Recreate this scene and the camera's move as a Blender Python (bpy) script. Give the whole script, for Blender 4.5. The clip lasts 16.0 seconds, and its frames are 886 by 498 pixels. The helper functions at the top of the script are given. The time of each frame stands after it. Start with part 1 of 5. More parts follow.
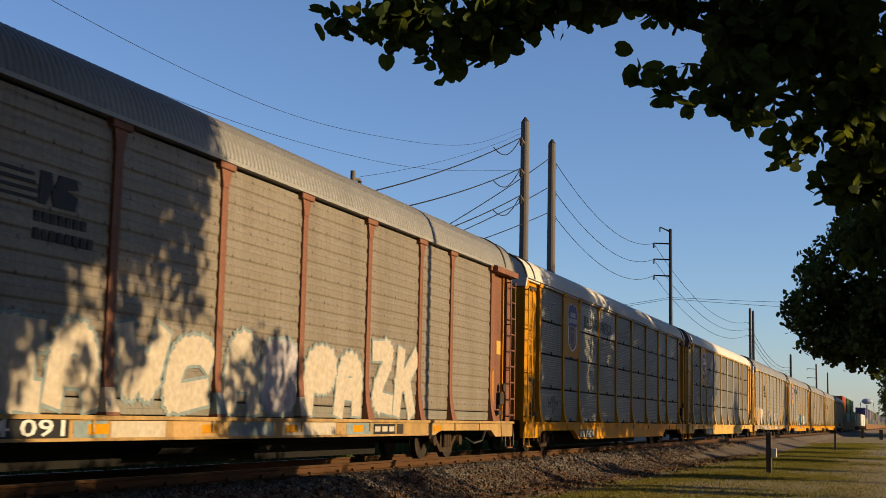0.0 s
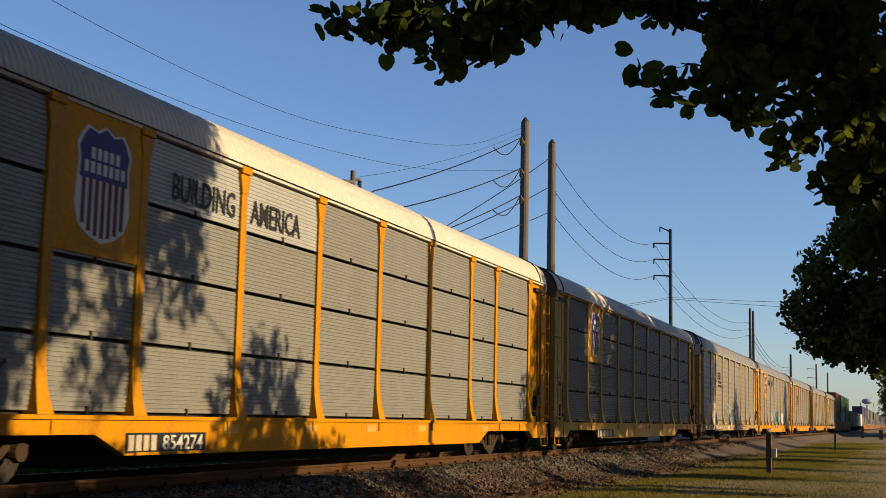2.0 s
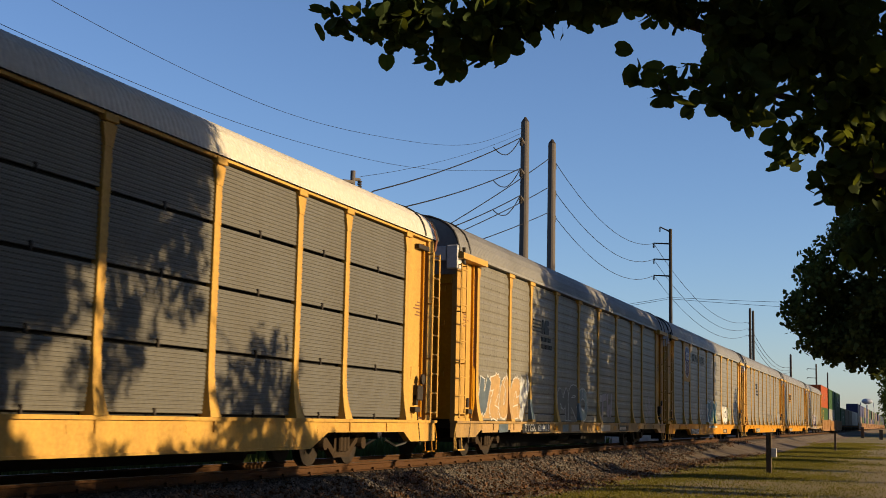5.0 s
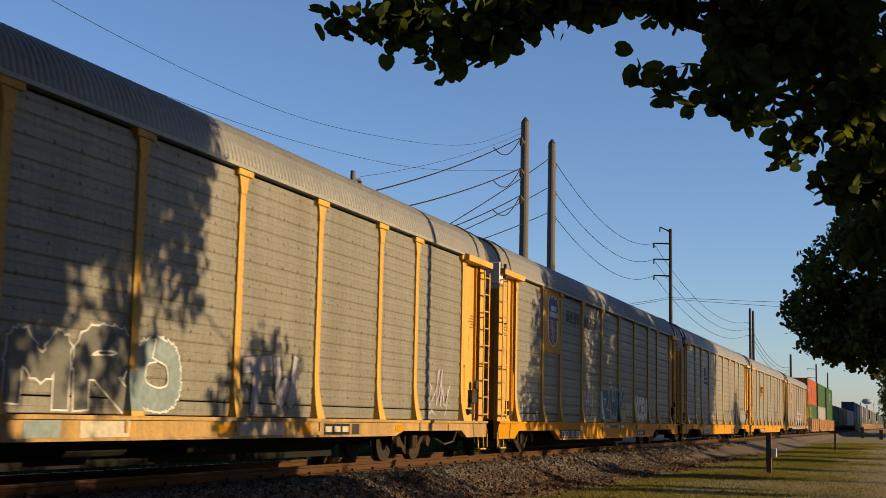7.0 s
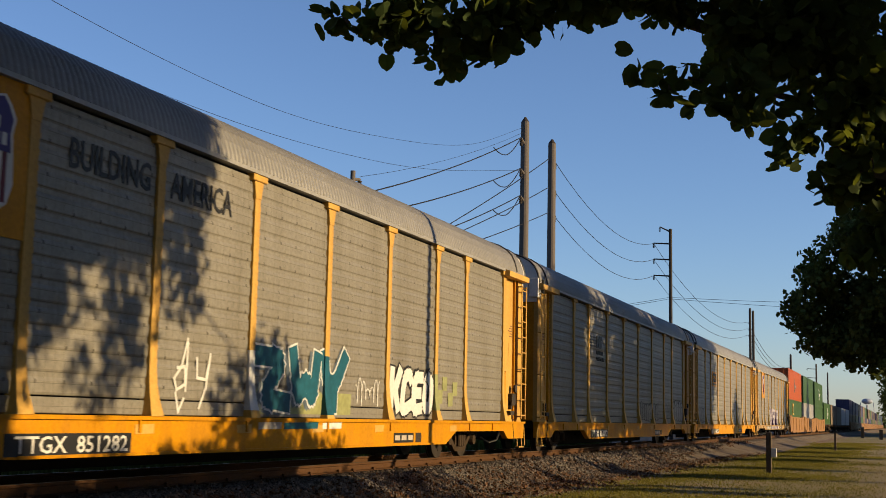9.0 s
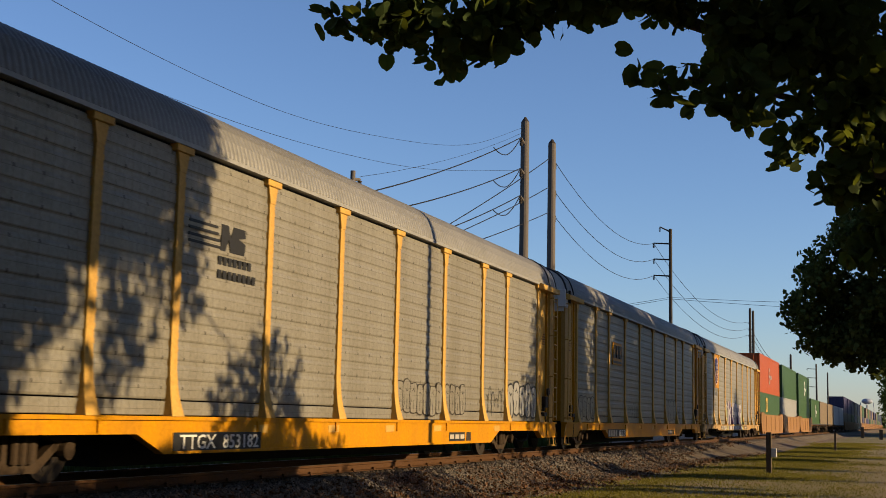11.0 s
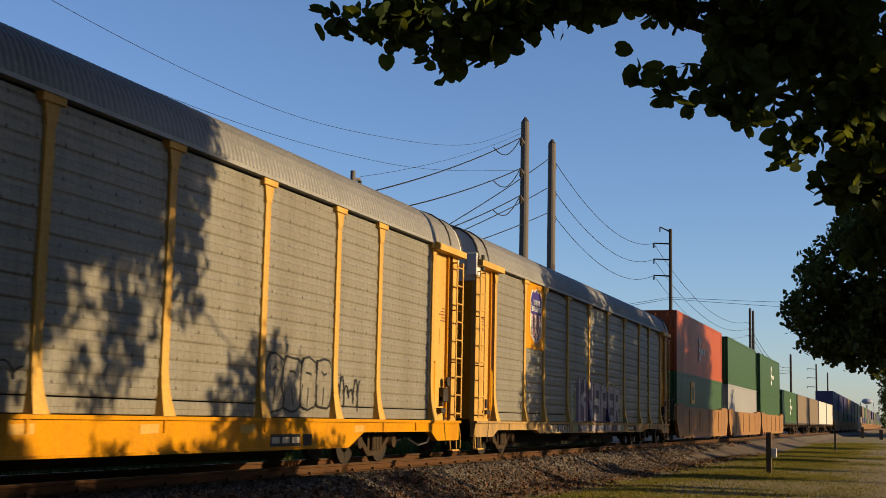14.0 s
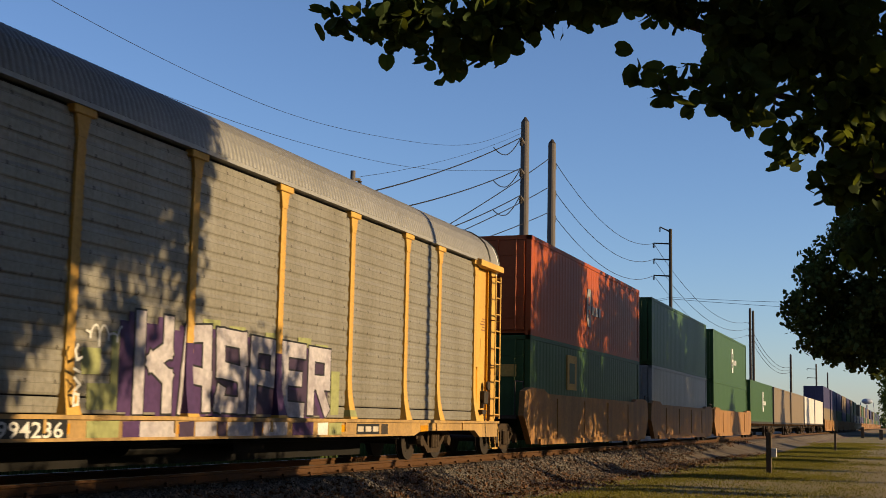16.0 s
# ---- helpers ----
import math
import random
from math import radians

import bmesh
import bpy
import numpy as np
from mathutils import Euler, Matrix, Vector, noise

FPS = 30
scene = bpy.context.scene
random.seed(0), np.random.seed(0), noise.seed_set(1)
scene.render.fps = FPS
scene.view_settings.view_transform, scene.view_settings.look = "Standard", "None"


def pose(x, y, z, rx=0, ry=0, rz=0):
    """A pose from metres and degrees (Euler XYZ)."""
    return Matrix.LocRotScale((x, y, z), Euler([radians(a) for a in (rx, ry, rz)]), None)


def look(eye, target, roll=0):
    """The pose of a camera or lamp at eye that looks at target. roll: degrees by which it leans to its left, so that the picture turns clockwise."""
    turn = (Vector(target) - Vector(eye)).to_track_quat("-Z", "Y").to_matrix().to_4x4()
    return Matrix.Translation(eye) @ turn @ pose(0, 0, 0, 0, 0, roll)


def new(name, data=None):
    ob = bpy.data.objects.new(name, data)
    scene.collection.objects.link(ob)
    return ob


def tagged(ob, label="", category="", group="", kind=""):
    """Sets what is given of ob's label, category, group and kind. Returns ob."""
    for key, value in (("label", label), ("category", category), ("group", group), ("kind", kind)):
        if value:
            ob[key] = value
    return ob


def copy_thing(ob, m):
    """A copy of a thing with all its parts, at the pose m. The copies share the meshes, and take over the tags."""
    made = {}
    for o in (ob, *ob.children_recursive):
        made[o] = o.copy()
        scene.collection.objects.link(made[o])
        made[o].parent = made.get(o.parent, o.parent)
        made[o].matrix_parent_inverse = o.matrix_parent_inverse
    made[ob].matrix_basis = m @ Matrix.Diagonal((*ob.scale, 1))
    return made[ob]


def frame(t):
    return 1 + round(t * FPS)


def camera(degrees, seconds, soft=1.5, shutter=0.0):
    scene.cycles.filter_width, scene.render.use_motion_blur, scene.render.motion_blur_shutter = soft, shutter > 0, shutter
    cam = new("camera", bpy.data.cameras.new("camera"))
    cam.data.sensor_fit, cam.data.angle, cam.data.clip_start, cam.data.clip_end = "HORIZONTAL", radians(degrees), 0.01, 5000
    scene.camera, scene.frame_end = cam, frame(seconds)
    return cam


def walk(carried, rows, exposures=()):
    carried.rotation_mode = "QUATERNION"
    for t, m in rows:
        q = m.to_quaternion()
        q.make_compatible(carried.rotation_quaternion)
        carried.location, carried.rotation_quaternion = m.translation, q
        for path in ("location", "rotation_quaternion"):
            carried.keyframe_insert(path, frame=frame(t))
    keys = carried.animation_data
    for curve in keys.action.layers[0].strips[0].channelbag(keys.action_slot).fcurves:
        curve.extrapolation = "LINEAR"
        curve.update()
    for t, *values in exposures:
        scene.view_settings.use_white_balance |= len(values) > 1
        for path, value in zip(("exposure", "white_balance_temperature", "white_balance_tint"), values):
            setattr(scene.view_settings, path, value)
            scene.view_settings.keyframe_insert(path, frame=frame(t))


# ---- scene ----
YC = 11.29          # centre line of the track
SPEED = 12.646      # train speed along -x, metres a second
cam = camera(38.44, 16.0, soft=0.8, shutter=0.12)
EYE = (0.0, 0.0, 0.944)
walk(cam, [(t, look(EYE, (9.32, 3.37, 2.26), 1.187)) for t in (0.0, 16.0)])

# ---- sun and sky ----
SUN_EL = radians(14.0)
RAY = Vector((-0.06, 1.0, -math.tan(SUN_EL)))          # the way the sunlight travels
world = bpy.data.worlds.new("world")
scene.world = world
world.use_nodes = True
wn = world.node_tree
sky = wn.nodes.new("ShaderNodeTexSky")
sky.sky_type, sky.sun_disc = "NISHITA", False
sky.sun_elevation, sky.sun_rotation = SUN_EL, math.atan2(-RAY.x, -RAY.y)
sky.air_density, sky.dust_density, sky.ozone_density = 0.95, 0.35, 4.5
bg = wn.nodes["Background"]
warm = wn.nodes.new("ShaderNodeMixRGB")
warm.blend_type = "MULTIPLY"
warm.inputs[0].default_value, warm.inputs[2].default_value = 1.0, (1.07, 1.0, 1.0, 1)
wn.links.new(sky.outputs[0], warm.inputs[1])
wn.links.new(warm.outputs[0], bg.inputs[0])
bg.inputs[1].default_value = 0.0955
sun = new("sun", bpy.data.lights.new("sun", "SUN"))
sun.data.energy, sun.data.angle, sun.data.color = 5.0, radians(0.55), (1.0, 0.77, 0.41)
sun.matrix_world = look((0, 0, 30), Vector((0, 0, 30)) + RAY)
scene.view_settings.exposure = 0.76
scene.view_settings.use_white_balance = True
scene.view_settings.white_balance_temperature = 6560
scene.view_settings.white_balance_tint = 16


# ---- materials ----
ALBEDO_SCALE = 0.81          # lowers all mat() colours so shade renders darker against the raised exposure


def mat(name, base, rough=0.6, metal=0.0, grain=(30.0, 0.12), stain=(1.2, 0.2, None), bump=0.15, bump_scale=60.0, obj=True, streak=0.0, emit=0.0):
    """A worn surface: fine grain, larger stains, light relief."""
    base = tuple(c * ALBEDO_SCALE for c in base)
    m = bpy.data.materials.new(name)
    m.use_nodes = True
    nt = m.node_tree
    b = nt.nodes["Principled BSDF"]
    tc = nt.nodes.new("ShaderNodeTexCoord")
    co = tc.outputs["Object" if obj else "Generated"]
    n1 = nt.nodes.new("ShaderNodeTexNoise")
    n1.inputs["Scale"].default_value, n1.inputs["Detail"].default_value = grain[0], 5
    nt.links.new(co, n1.inputs["Vector"])
    n2 = nt.nodes.new("ShaderNodeTexNoise")
    n2.inputs["Scale"].default_value, n2.inputs["Detail"].default_value, n2.inputs["Roughness"].default_value = stain[0], 7, 0.65
    if streak:
        mp = nt.nodes.new("ShaderNodeMapping")
        mp.inputs["Scale"].default_value = (streak, 1, 0.25)
        nt.links.new(co, mp.inputs[0])
        nt.links.new(mp.outputs[0], n2.inputs["Vector"])
    else:
        nt.links.new(co, n2.inputs["Vector"])
    dark = tuple(c * ALBEDO_SCALE for c in stain[2]) if stain[2] else tuple(c * 0.45 for c in base)
    mix = nt.nodes.new("ShaderNodeMixRGB")
    ramp = nt.nodes.new("ShaderNodeMapRange")
    ramp.inputs[1].default_value, ramp.inputs[2].default_value = 0.42, 0.72
    ramp.inputs[4].default_value = stain[1] * 2.2
    nt.links.new(n2.outputs[0], ramp.inputs[0])
    nt.links.new(ramp.outputs[0], mix.inputs[0])
    mix.inputs[1].default_value, mix.inputs[2].default_value = (*base, 1), (*dark, 1)
    hsv = nt.nodes.new("ShaderNodeHueSaturation")
    mr = nt.nodes.new("ShaderNodeMapRange")
    mr.inputs[1].default_value, mr.inputs[2].default_value = 0.25, 0.75
    mr.inputs[3].default_value, mr.inputs[4].default_value = 1 - grain[1] * 2, 1 + grain[1] * 2
    nt.links.new(n1.outputs[0], mr.inputs[0])
    nt.links.new(mr.outputs[0], hsv.inputs["Value"])
    nt.links.new(mix.outputs[0], hsv.inputs["Color"])
    nt.links.new(hsv.outputs[0], b.inputs["Base Color"])
    b.inputs["Roughness"].default_value, b.inputs["Metallic"].default_value = rough, metal
    b.inputs["Specular IOR Level"].default_value = 0.18
    if bump:
        n3 = nt.nodes.new("ShaderNodeTexNoise")
        n3.inputs["Scale"].default_value, n3.inputs["Detail"].default_value = bump_scale, 4
        nt.links.new(co, n3.inputs["Vector"])
        bp = nt.nodes.new("ShaderNodeBump")
        bp.inputs["Strength"].default_value, bp.inputs["Distance"].default_value = bump, 0.02
        nt.links.new(n3.outputs[0], bp.inputs["Height"])
        nt.links.new(bp.outputs[0], b.inputs["Normal"])
    return m


def panel_mat(name, base, cell, holes):
    """Galvanised perforated sheet: a fine grid of creases and rows of dark holes, with dirt."""
    m = mat(name, base, 0.5, 0.25, (14, 0.10), (0.9, 0.22, (base[0] * 0.55, base[1] * 0.5, base[2] * 0.42)), 0.12, 25, streak=1.6)
    nt = m.node_tree
    b = nt.nodes["Principled BSDF"]
    tc = [n for n in nt.nodes if n.type == "TEX_COORD"][0]
    sep = nt.nodes.new("ShaderNodeSeparateXYZ")
    nt.links.new(tc.outputs["Object"], sep.inputs[0])

    def math_(op, a, c):
        n = nt.nodes.new("ShaderNodeMath")
        n.operation = op
        for i, v in enumerate((a, c)):
            if isinstance(v, (int, float)):
                n.inputs[i].default_value = v
            else:
                nt.links.new(v, n.inputs[i])
        return n.outputs[0]

    def line(axis, step, width):
        return math_("LESS_THAN", math_("FRACT", math_("DIVIDE", sep.outputs[axis], step), 0.0), width / step)

    grid = math_("MAXIMUM", line(0, cell[0], 0.010), line(2, cell[1], 0.009))
    hole = math_("MULTIPLY", line(0, holes[0], 0.042), line(2, holes[1], 0.05))
    n = nt.nodes.new("ShaderNodeTexNoise")
    n.inputs["Scale"].default_value = 3.0
    nt.links.new(tc.outputs["Object"], n.inputs["Vector"])
    grid = math_("MULTIPLY", grid, math_("MULTIPLY", n.outputs[0], 0.7))
    fac = math_("MAXIMUM", grid, math_("MULTIPLY", hole, 0.75))
    old = b.inputs["Base Color"].links[0].from_socket
    mix = nt.nodes.new("ShaderNodeMixRGB")
    mix.inputs[2].default_value = (0.03, 0.022, 0.015, 1)
    nt.links.new(fac, mix.inputs[0])
    nt.links.new(old, mix.inputs[1])
    nt.links.new(mix.outputs[0], b.inputs["Base Color"])
    return m


YELLOW = mat("yellow_paint", (0.50, 0.215, 0.001), 0.5, 0, (18, 0.08), (0.8, 0.2, (0.22, 0.10, 0.02)), 0.1, streak=2.0)
PALE = mat("faded_yellow_paint", (0.53, 0.315, 0.075), 0.55, 0, (18, 0.08), (0.8, 0.22, (0.25, 0.13, 0.05)), 0.1, streak=2.0)
DUSTY = mat("dusty_yellow_paint", (0.38, 0.235, 0.085), 0.6, 0, (18, 0.1), (0.9, 0.36, (0.15, 0.10, 0.06)), 0.1, streak=2.0)
BROWN = mat("brown_paint", (0.20, 0.085, 0.05), 0.6, 0, (18, 0.1), (0.9, 0.25, (0.08, 0.04, 0.03)), 0.1, streak=2.0)
PANEL_OLD = mat("ribbed_sheet", (0.224, 0.224, 0.211), 0.5, 0.2, (14, 0.07), (0.8, 0.14, (0.16, 0.14, 0.11)), 0.1, 25, streak=1.5)
PANEL_CLEAN = mat("ribbed_sheet_clean", (0.35, 0.355, 0.35), 0.5, 0.1, (14, 0.05), (0.8, 0.10, None), 0.1, 25, streak=1.5)
PANEL_DARK = mat("ribbed_sheet_grimy", (0.145, 0.139, 0.125), 0.55, 0.2, (14, 0.07), (0.8, 0.16, (0.11, 0.095, 0.075)), 0.1, 25, streak=1.5)
PANEL = panel_mat("perforated_sheet", (0.238, 0.222, 0.186), (0.19, 0.14), (0.57, 0.42))
PANEL_RUST = panel_mat("perforated_sheet_dusty", (0.238, 0.205, 0.165), (0.19, 0.14), (0.57, 0.42))
ROOF_GREY = mat("galvanised_roof", (0.218, 0.211, 0.198), 0.5, 0.3, (12, 0.06), (0.7, 0.15, None), 0.1)
ROOF_WHITE = mat("white_roof", (0.544, 0.512, 0.448), 0.55, 0.0, (12, 0.06), (0.7, 0.12, (0.42, 0.36, 0.28)), 0.1)
WHITE = mat("white_paint", (0.592, 0.584, 0.56), 0.5, 0, (20, 0.06), (1.2, 0.1, (0.5, 0.47, 0.42)), 0.05)
BLUE = mat("navy_paint", (0.045, 0.03, 0.16), 0.5, 0, (20, 0.06), (1.2, 0.1, None), 0.05)
RED = mat("dark_red_paint", (0.13, 0.018, 0.028), 0.5, 0, (20, 0.06), (1.2, 0.1, None), 0.05)
BLACK = mat("black_paint", (0.02, 0.02, 0.021), 0.5, 0, (20, 0.1), (1.2, 0.1, None), 0.05)
STEEL = mat("grimy_steel", (0.055, 0.045, 0.038), 0.65, 0.4, (25, 0.15), (3, 0.25, None), 0.2)
TRUCK = mat("dusty_cast_steel", (0.042, 0.026, 0.014), 0.8, 0.2, (25, 0.15), (3, 0.25, (0.05, 0.035, 0.025)), 0.2)
WHEEL = mat("wheel_steel", (0.035, 0.028, 0.023), 0.6, 0.4, (25, 0.12), (4, 0.2, (0.07, 0.05, 0.035)), 0.1)
# dark red-brown strip of the door tracks
RECESS = mat("rusty_recess", (0.085, 0.028, 0.010), 0.8)
# near-black base colour puts the shade under the wagons into the steel
UNDER_SHADE = mat("oily_grime", (0.009, 0.008, 0.007), 0.85)
INNER = mat("dark_interior", (0.03, 0.028, 0.025), 0.8)
RUST = mat("rusty_rail", (0.072, 0.032, 0.010), 0.75, 0.2, (30, 0.15), (4, 0.25, (0.08, 0.04, 0.025)), 0.2)
RAILTOP = mat("polished_rail", (0.15, 0.12, 0.09), 0.5, 0.8, (30, 0.05), (4, 0.1, None), 0.0)
TEAL = mat("teal_spray", (0.012, 0.09, 0.13), 0.5, 0, (10, 0.1), (2, 0.2, (0.008, 0.05, 0.08)), 0.0)
PURPLE = mat("purple_spray", (0.07, 0.035, 0.10), 0.5, 0, (10, 0.1), (2, 0.2, None), 0.0)
TAN = mat("tan_spray", (0.42, 0.26, 0.11), 0.5, 0, (10, 0.1), (2, 0.25, (0.3, 0.22, 0.12)), 0.0)
CHALK = mat("chalky_spray", (0.40, 0.37, 0.39), 0.6, 0, (10, 0.12), (3, 0.4, (0.22, 0.19, 0.22)), 0.0)
PLUM = mat("plum_spray", (0.055, 0.035, 0.065), 0.5, 0, (10, 0.1), (2, 0.2, None), 0.0)
SLATE = mat("slate_spray", (0.10, 0.13, 0.16), 0.5, 0, (10, 0.1), (2, 0.25, None), 0.0)
LIME = mat("lime_spray", (0.27, 0.28, 0.12), 0.5, 0, (10, 0.1), (2, 0.2, None), 0.0)
PINK = mat("cream_spray", (0.42, 0.36, 0.28), 0.5, 0, (10, 0.1), (2, 0.25, (0.45, 0.40, 0.36)), 0.0)
CYAN = mat("pale_blue_spray", (0.20, 0.25, 0.26), 0.5, 0, (10, 0.1), (2, 0.2, None), 0.0)
WELL = mat("well_car_paint", (0.27, 0.135, 0.042), 0.6, 0, (12, 0.12), (0.9, 0.3, (0.12, 0.055, 0.03)), 0.12, streak=2.0)
C_RED = mat("container_red", (0.33, 0.066, 0.014), 0.5, 0, (12, 0.06), (0.7, 0.12, None), 0.06, streak=2.0)
C_GREEN = mat("container_green", (0.036, 0.080, 0.025), 0.5, 0, (12, 0.06), (0.7, 0.12, None), 0.06, streak=2.0)
C_SILVER = mat("container_silver", (0.297, 0.29, 0.277), 0.5, 0.2, (12, 0.06), (0.7, 0.15, None), 0.06, streak=2.0)
C_BROWN = mat("container_tan", (0.178, 0.132, 0.0858), 0.55, 0, (12, 0.06), (0.7, 0.15, None), 0.06, streak=2.0)
C_WHITE = mat("container_white", (0.544, 0.496, 0.44), 0.5, 0, (12, 0.05), (0.7, 0.1, None), 0.06, streak=2.0)
C_PURPLE = mat("container_blue", (0.05, 0.045, 0.10), 0.5, 0, (12, 0.06), (0.7, 0.15, None), 0.06, streak=2.0)
WOODPOLE = mat("grey_pole", (0.125, 0.108, 0.095), 0.8, 0, (20, 0.12), (1.0, 0.2, None), 0.2, streak=6.0)
DARKPOLE = mat("dark_pole", (0.05, 0.043, 0.038), 0.85, 0, (20, 0.12), (1.0, 0.2, None), 0.2, streak=6.0)
WIRE = mat("wire", (0.012, 0.012, 0.014), 0.6)
BARK = mat("bark", (0.09, 0.07, 0.055), 0.9, 0, (25, 0.25), (3, 0.3, None), 0.8, 25)
LITTER = mat("dead_leaf", (0.11, 0.055, 0.025), 0.9, 0, (20, 0.3), (3, 0.3, None), 0.0)
POST = mat("weathered_post", (0.10, 0.075, 0.05), 0.9, 0, (40, 0.2), (3, 0.3, None), 0.4, streak=4.0)
TIE = mat("old_sleeper", (0.045, 0.032, 0.024), 0.9, 0, (30, 0.2), (3, 0.3, None), 0.4)
ROADM = mat("pale_asphalt", (0.12, 0.105, 0.085), 0.9, 0, (60, 0.15), (1, 0.2, None), 0.3)
TANK = mat("tank_paint", (0.34, 0.37, 0.44), 0.6)

for m in (YELLOW, PALE):
    m.node_tree.nodes["Principled BSDF"].inputs["Specular IOR Level"].default_value = 0.1


def leaf_mat(name, base, lit):
    m = bpy.data.materials.new(name)
    m.use_nodes = True
    nt = m.node_tree
    b = nt.nodes["Principled BSDF"]
    g = nt.nodes.new("ShaderNodeNewGeometry")
    mix = nt.nodes.new("ShaderNodeMixRGB")
    mix.inputs[1].default_value, mix.inputs[2].default_value = (*[c * 0.6 for c in base], 1), (*[c * 1.35 for c in base], 1)
    nt.links.new(g.outputs["Random Per Island"], mix.inputs[0])
    nt.links.new(mix.outputs[0], b.inputs["Base Color"])
    b.inputs["Roughness"].default_value = 0.8
    b.inputs["Specular IOR Level"].default_value = 0.15
    tr = nt.nodes.new("ShaderNodeBsdfTranslucent")
    tr.inputs[0].default_value = (*lit, 1)
    ms = nt.nodes.new("ShaderNodeMixShader")
    ms.inputs[0].default_value = 0.32
    nt.links.new(b.outputs[0], ms.inputs[1])
    nt.links.new(tr.outputs[0], ms.inputs[2])
    nt.links.new(ms.outputs[0], nt.nodes["Material Output"].inputs[0])
    return m


LEAF = leaf_mat("leaf", (0.034, 0.052, 0.014), (0.17, 0.20, 0.022))
LEAF_FAR = leaf_mat("leaf_far", (0.058, 0.080, 0.022), (0.085, 0.10, 0.018))
GRASSM = leaf_mat("grass_blade", (0.115, 0.10, 0.015), (0.17, 0.15, 0.022))


def ground_mat():
    """Mown grass with straw and bare earth in patches, gravel dust beside the track."""
    m = bpy.data.materials.new("grass_ground")
    m.use_nodes = True
    nt = m.node_tree
    b = nt.nodes["Principled BSDF"]
    tc = nt.nodes.new("ShaderNodeTexCoord")

    def noise_(scale, detail=6, rough=0.6):
        n = nt.nodes.new("ShaderNodeTexNoise")
        n.inputs["Scale"].default_value, n.inputs["Detail"].default_value, n.inputs["Roughness"].default_value = scale, detail, rough
        nt.links.new(tc.outputs["Object"], n.inputs["Vector"])
        return n.outputs[0]

    def mix_(fac, a, c, lo, hi):
        r = nt.nodes.new("ShaderNodeMapRange")
        r.inputs[1].default_value, r.inputs[2].default_value = lo, hi
        nt.links.new(fac, r.inputs[0])
        x = nt.nodes.new("ShaderNodeMixRGB")
        nt.links.new(r.outputs[0], x.inputs[0])
        for i, v in ((1, a), (2, c)):
            if isinstance(v, tuple):
                x.inputs[i].default_value = (*v, 1)
            else:
                nt.links.new(v, x.inputs[i])
        return x.outputs[0]

    green = mix_(noise_(9), (0.080, 0.076, 0.011), (0.18, 0.142, 0.034), 0.35, 0.65)
    green = mix_(noise_(45, 3), green, (0.024, 0.027, 0.007), 0.52, 0.75)
    straw = mix_(noise_(30), (0.14, 0.099, 0.043), (0.21, 0.15, 0.075), 0.35, 0.65)
    col = mix_(noise_(0.35, 8, 0.7), green, straw, 0.45, 0.62)
    # the worn track along the verge, and leaf litter beside the ballast
    sep = nt.nodes.new("ShaderNodeSeparateXYZ")
    nt.links.new(tc.outputs["Object"], sep.inputs[0])

    def shifted(sign, amount):
        w = nt.nodes.new("ShaderNodeMath")
        w.operation = "MULTIPLY_ADD"
        nt.links.new(noise_(0.6, 7, 0.7), w.inputs[0])
        w.inputs[1].default_value = amount
        nt.links.new(sep.outputs[1], w.inputs[2])
        return w.outputs[0]

    col = mix_(shifted(1, 3.0), mix_(noise_(12), (0.16, 0.115, 0.046), (0.25, 0.185, 0.09), 0.35, 0.65), col, 0.9, 5.2)
    col = mix_(shifted(1, 3.0), col, mix_(noise_(18), (0.075, 0.038, 0.02), (0.15, 0.095, 0.06), 0.35, 0.65), 8.4, 9.6)
    nt.links.new(col, b.inputs["Base Color"])
    b.inputs["Roughness"].default_value = 0.95
    bp = nt.nodes.new("ShaderNodeBump")
    bp.inputs["Strength"].default_value, bp.inputs["Distance"].default_value = 0.8, 0.04
    nt.links.new(noise_(25, 8, 0.8), bp.inputs["Height"])
    nt.links.new(bp.outputs[0], b.inputs["Normal"])
    return m


def ballast_mat(name, island, base):
    m = mat(name, base, 0.9, 0, (40, 0.25), (0.7, 0.36, (0.075, 0.045, 0.03)), 0.9, 30)
    if island:
        nt = m.node_tree
        hsv = [n for n in nt.nodes if n.type == "HUE_SAT"][0]
        g = nt.nodes.new("ShaderNodeNewGeometry")
        r = nt.nodes.new("ShaderNodeMapRange")
        r.inputs[3].default_value, r.inputs[4].default_value = 0.35, 2.0
        nt.links.new(g.outputs["Random Per Island"], r.inputs[0])
        nt.links.new(r.outputs[0], hsv.inputs["Value"])
    return m


GROUNDM = ground_mat()
BALLAST = ballast_mat("ballast", False, (0.135, 0.108, 0.076))
STONE = ballast_mat("ballast_stone", True, (0.080, 0.070, 0.060))


# ---- mesh helpers ----
def part(name, bm, material, parent=None, label=""):
    """Links a bmesh as one mesh object under a thing or a part."""
    me = bpy.data.meshes.new(name)
    bmesh.ops.recalc_face_normals(bm, faces=bm.faces)
    bm.to_mesh(me)
    bm.free()
    me.materials.append(material)
    ob = new(name, me)
    ob.parent = parent
    return tagged(ob, label)


def share(name, src, parent, m=None):
    """Another object on the mesh of src."""
    ob = new(name, src.data)
    ob.parent = parent
    if m is not None:
        ob.matrix_basis = m
    return ob


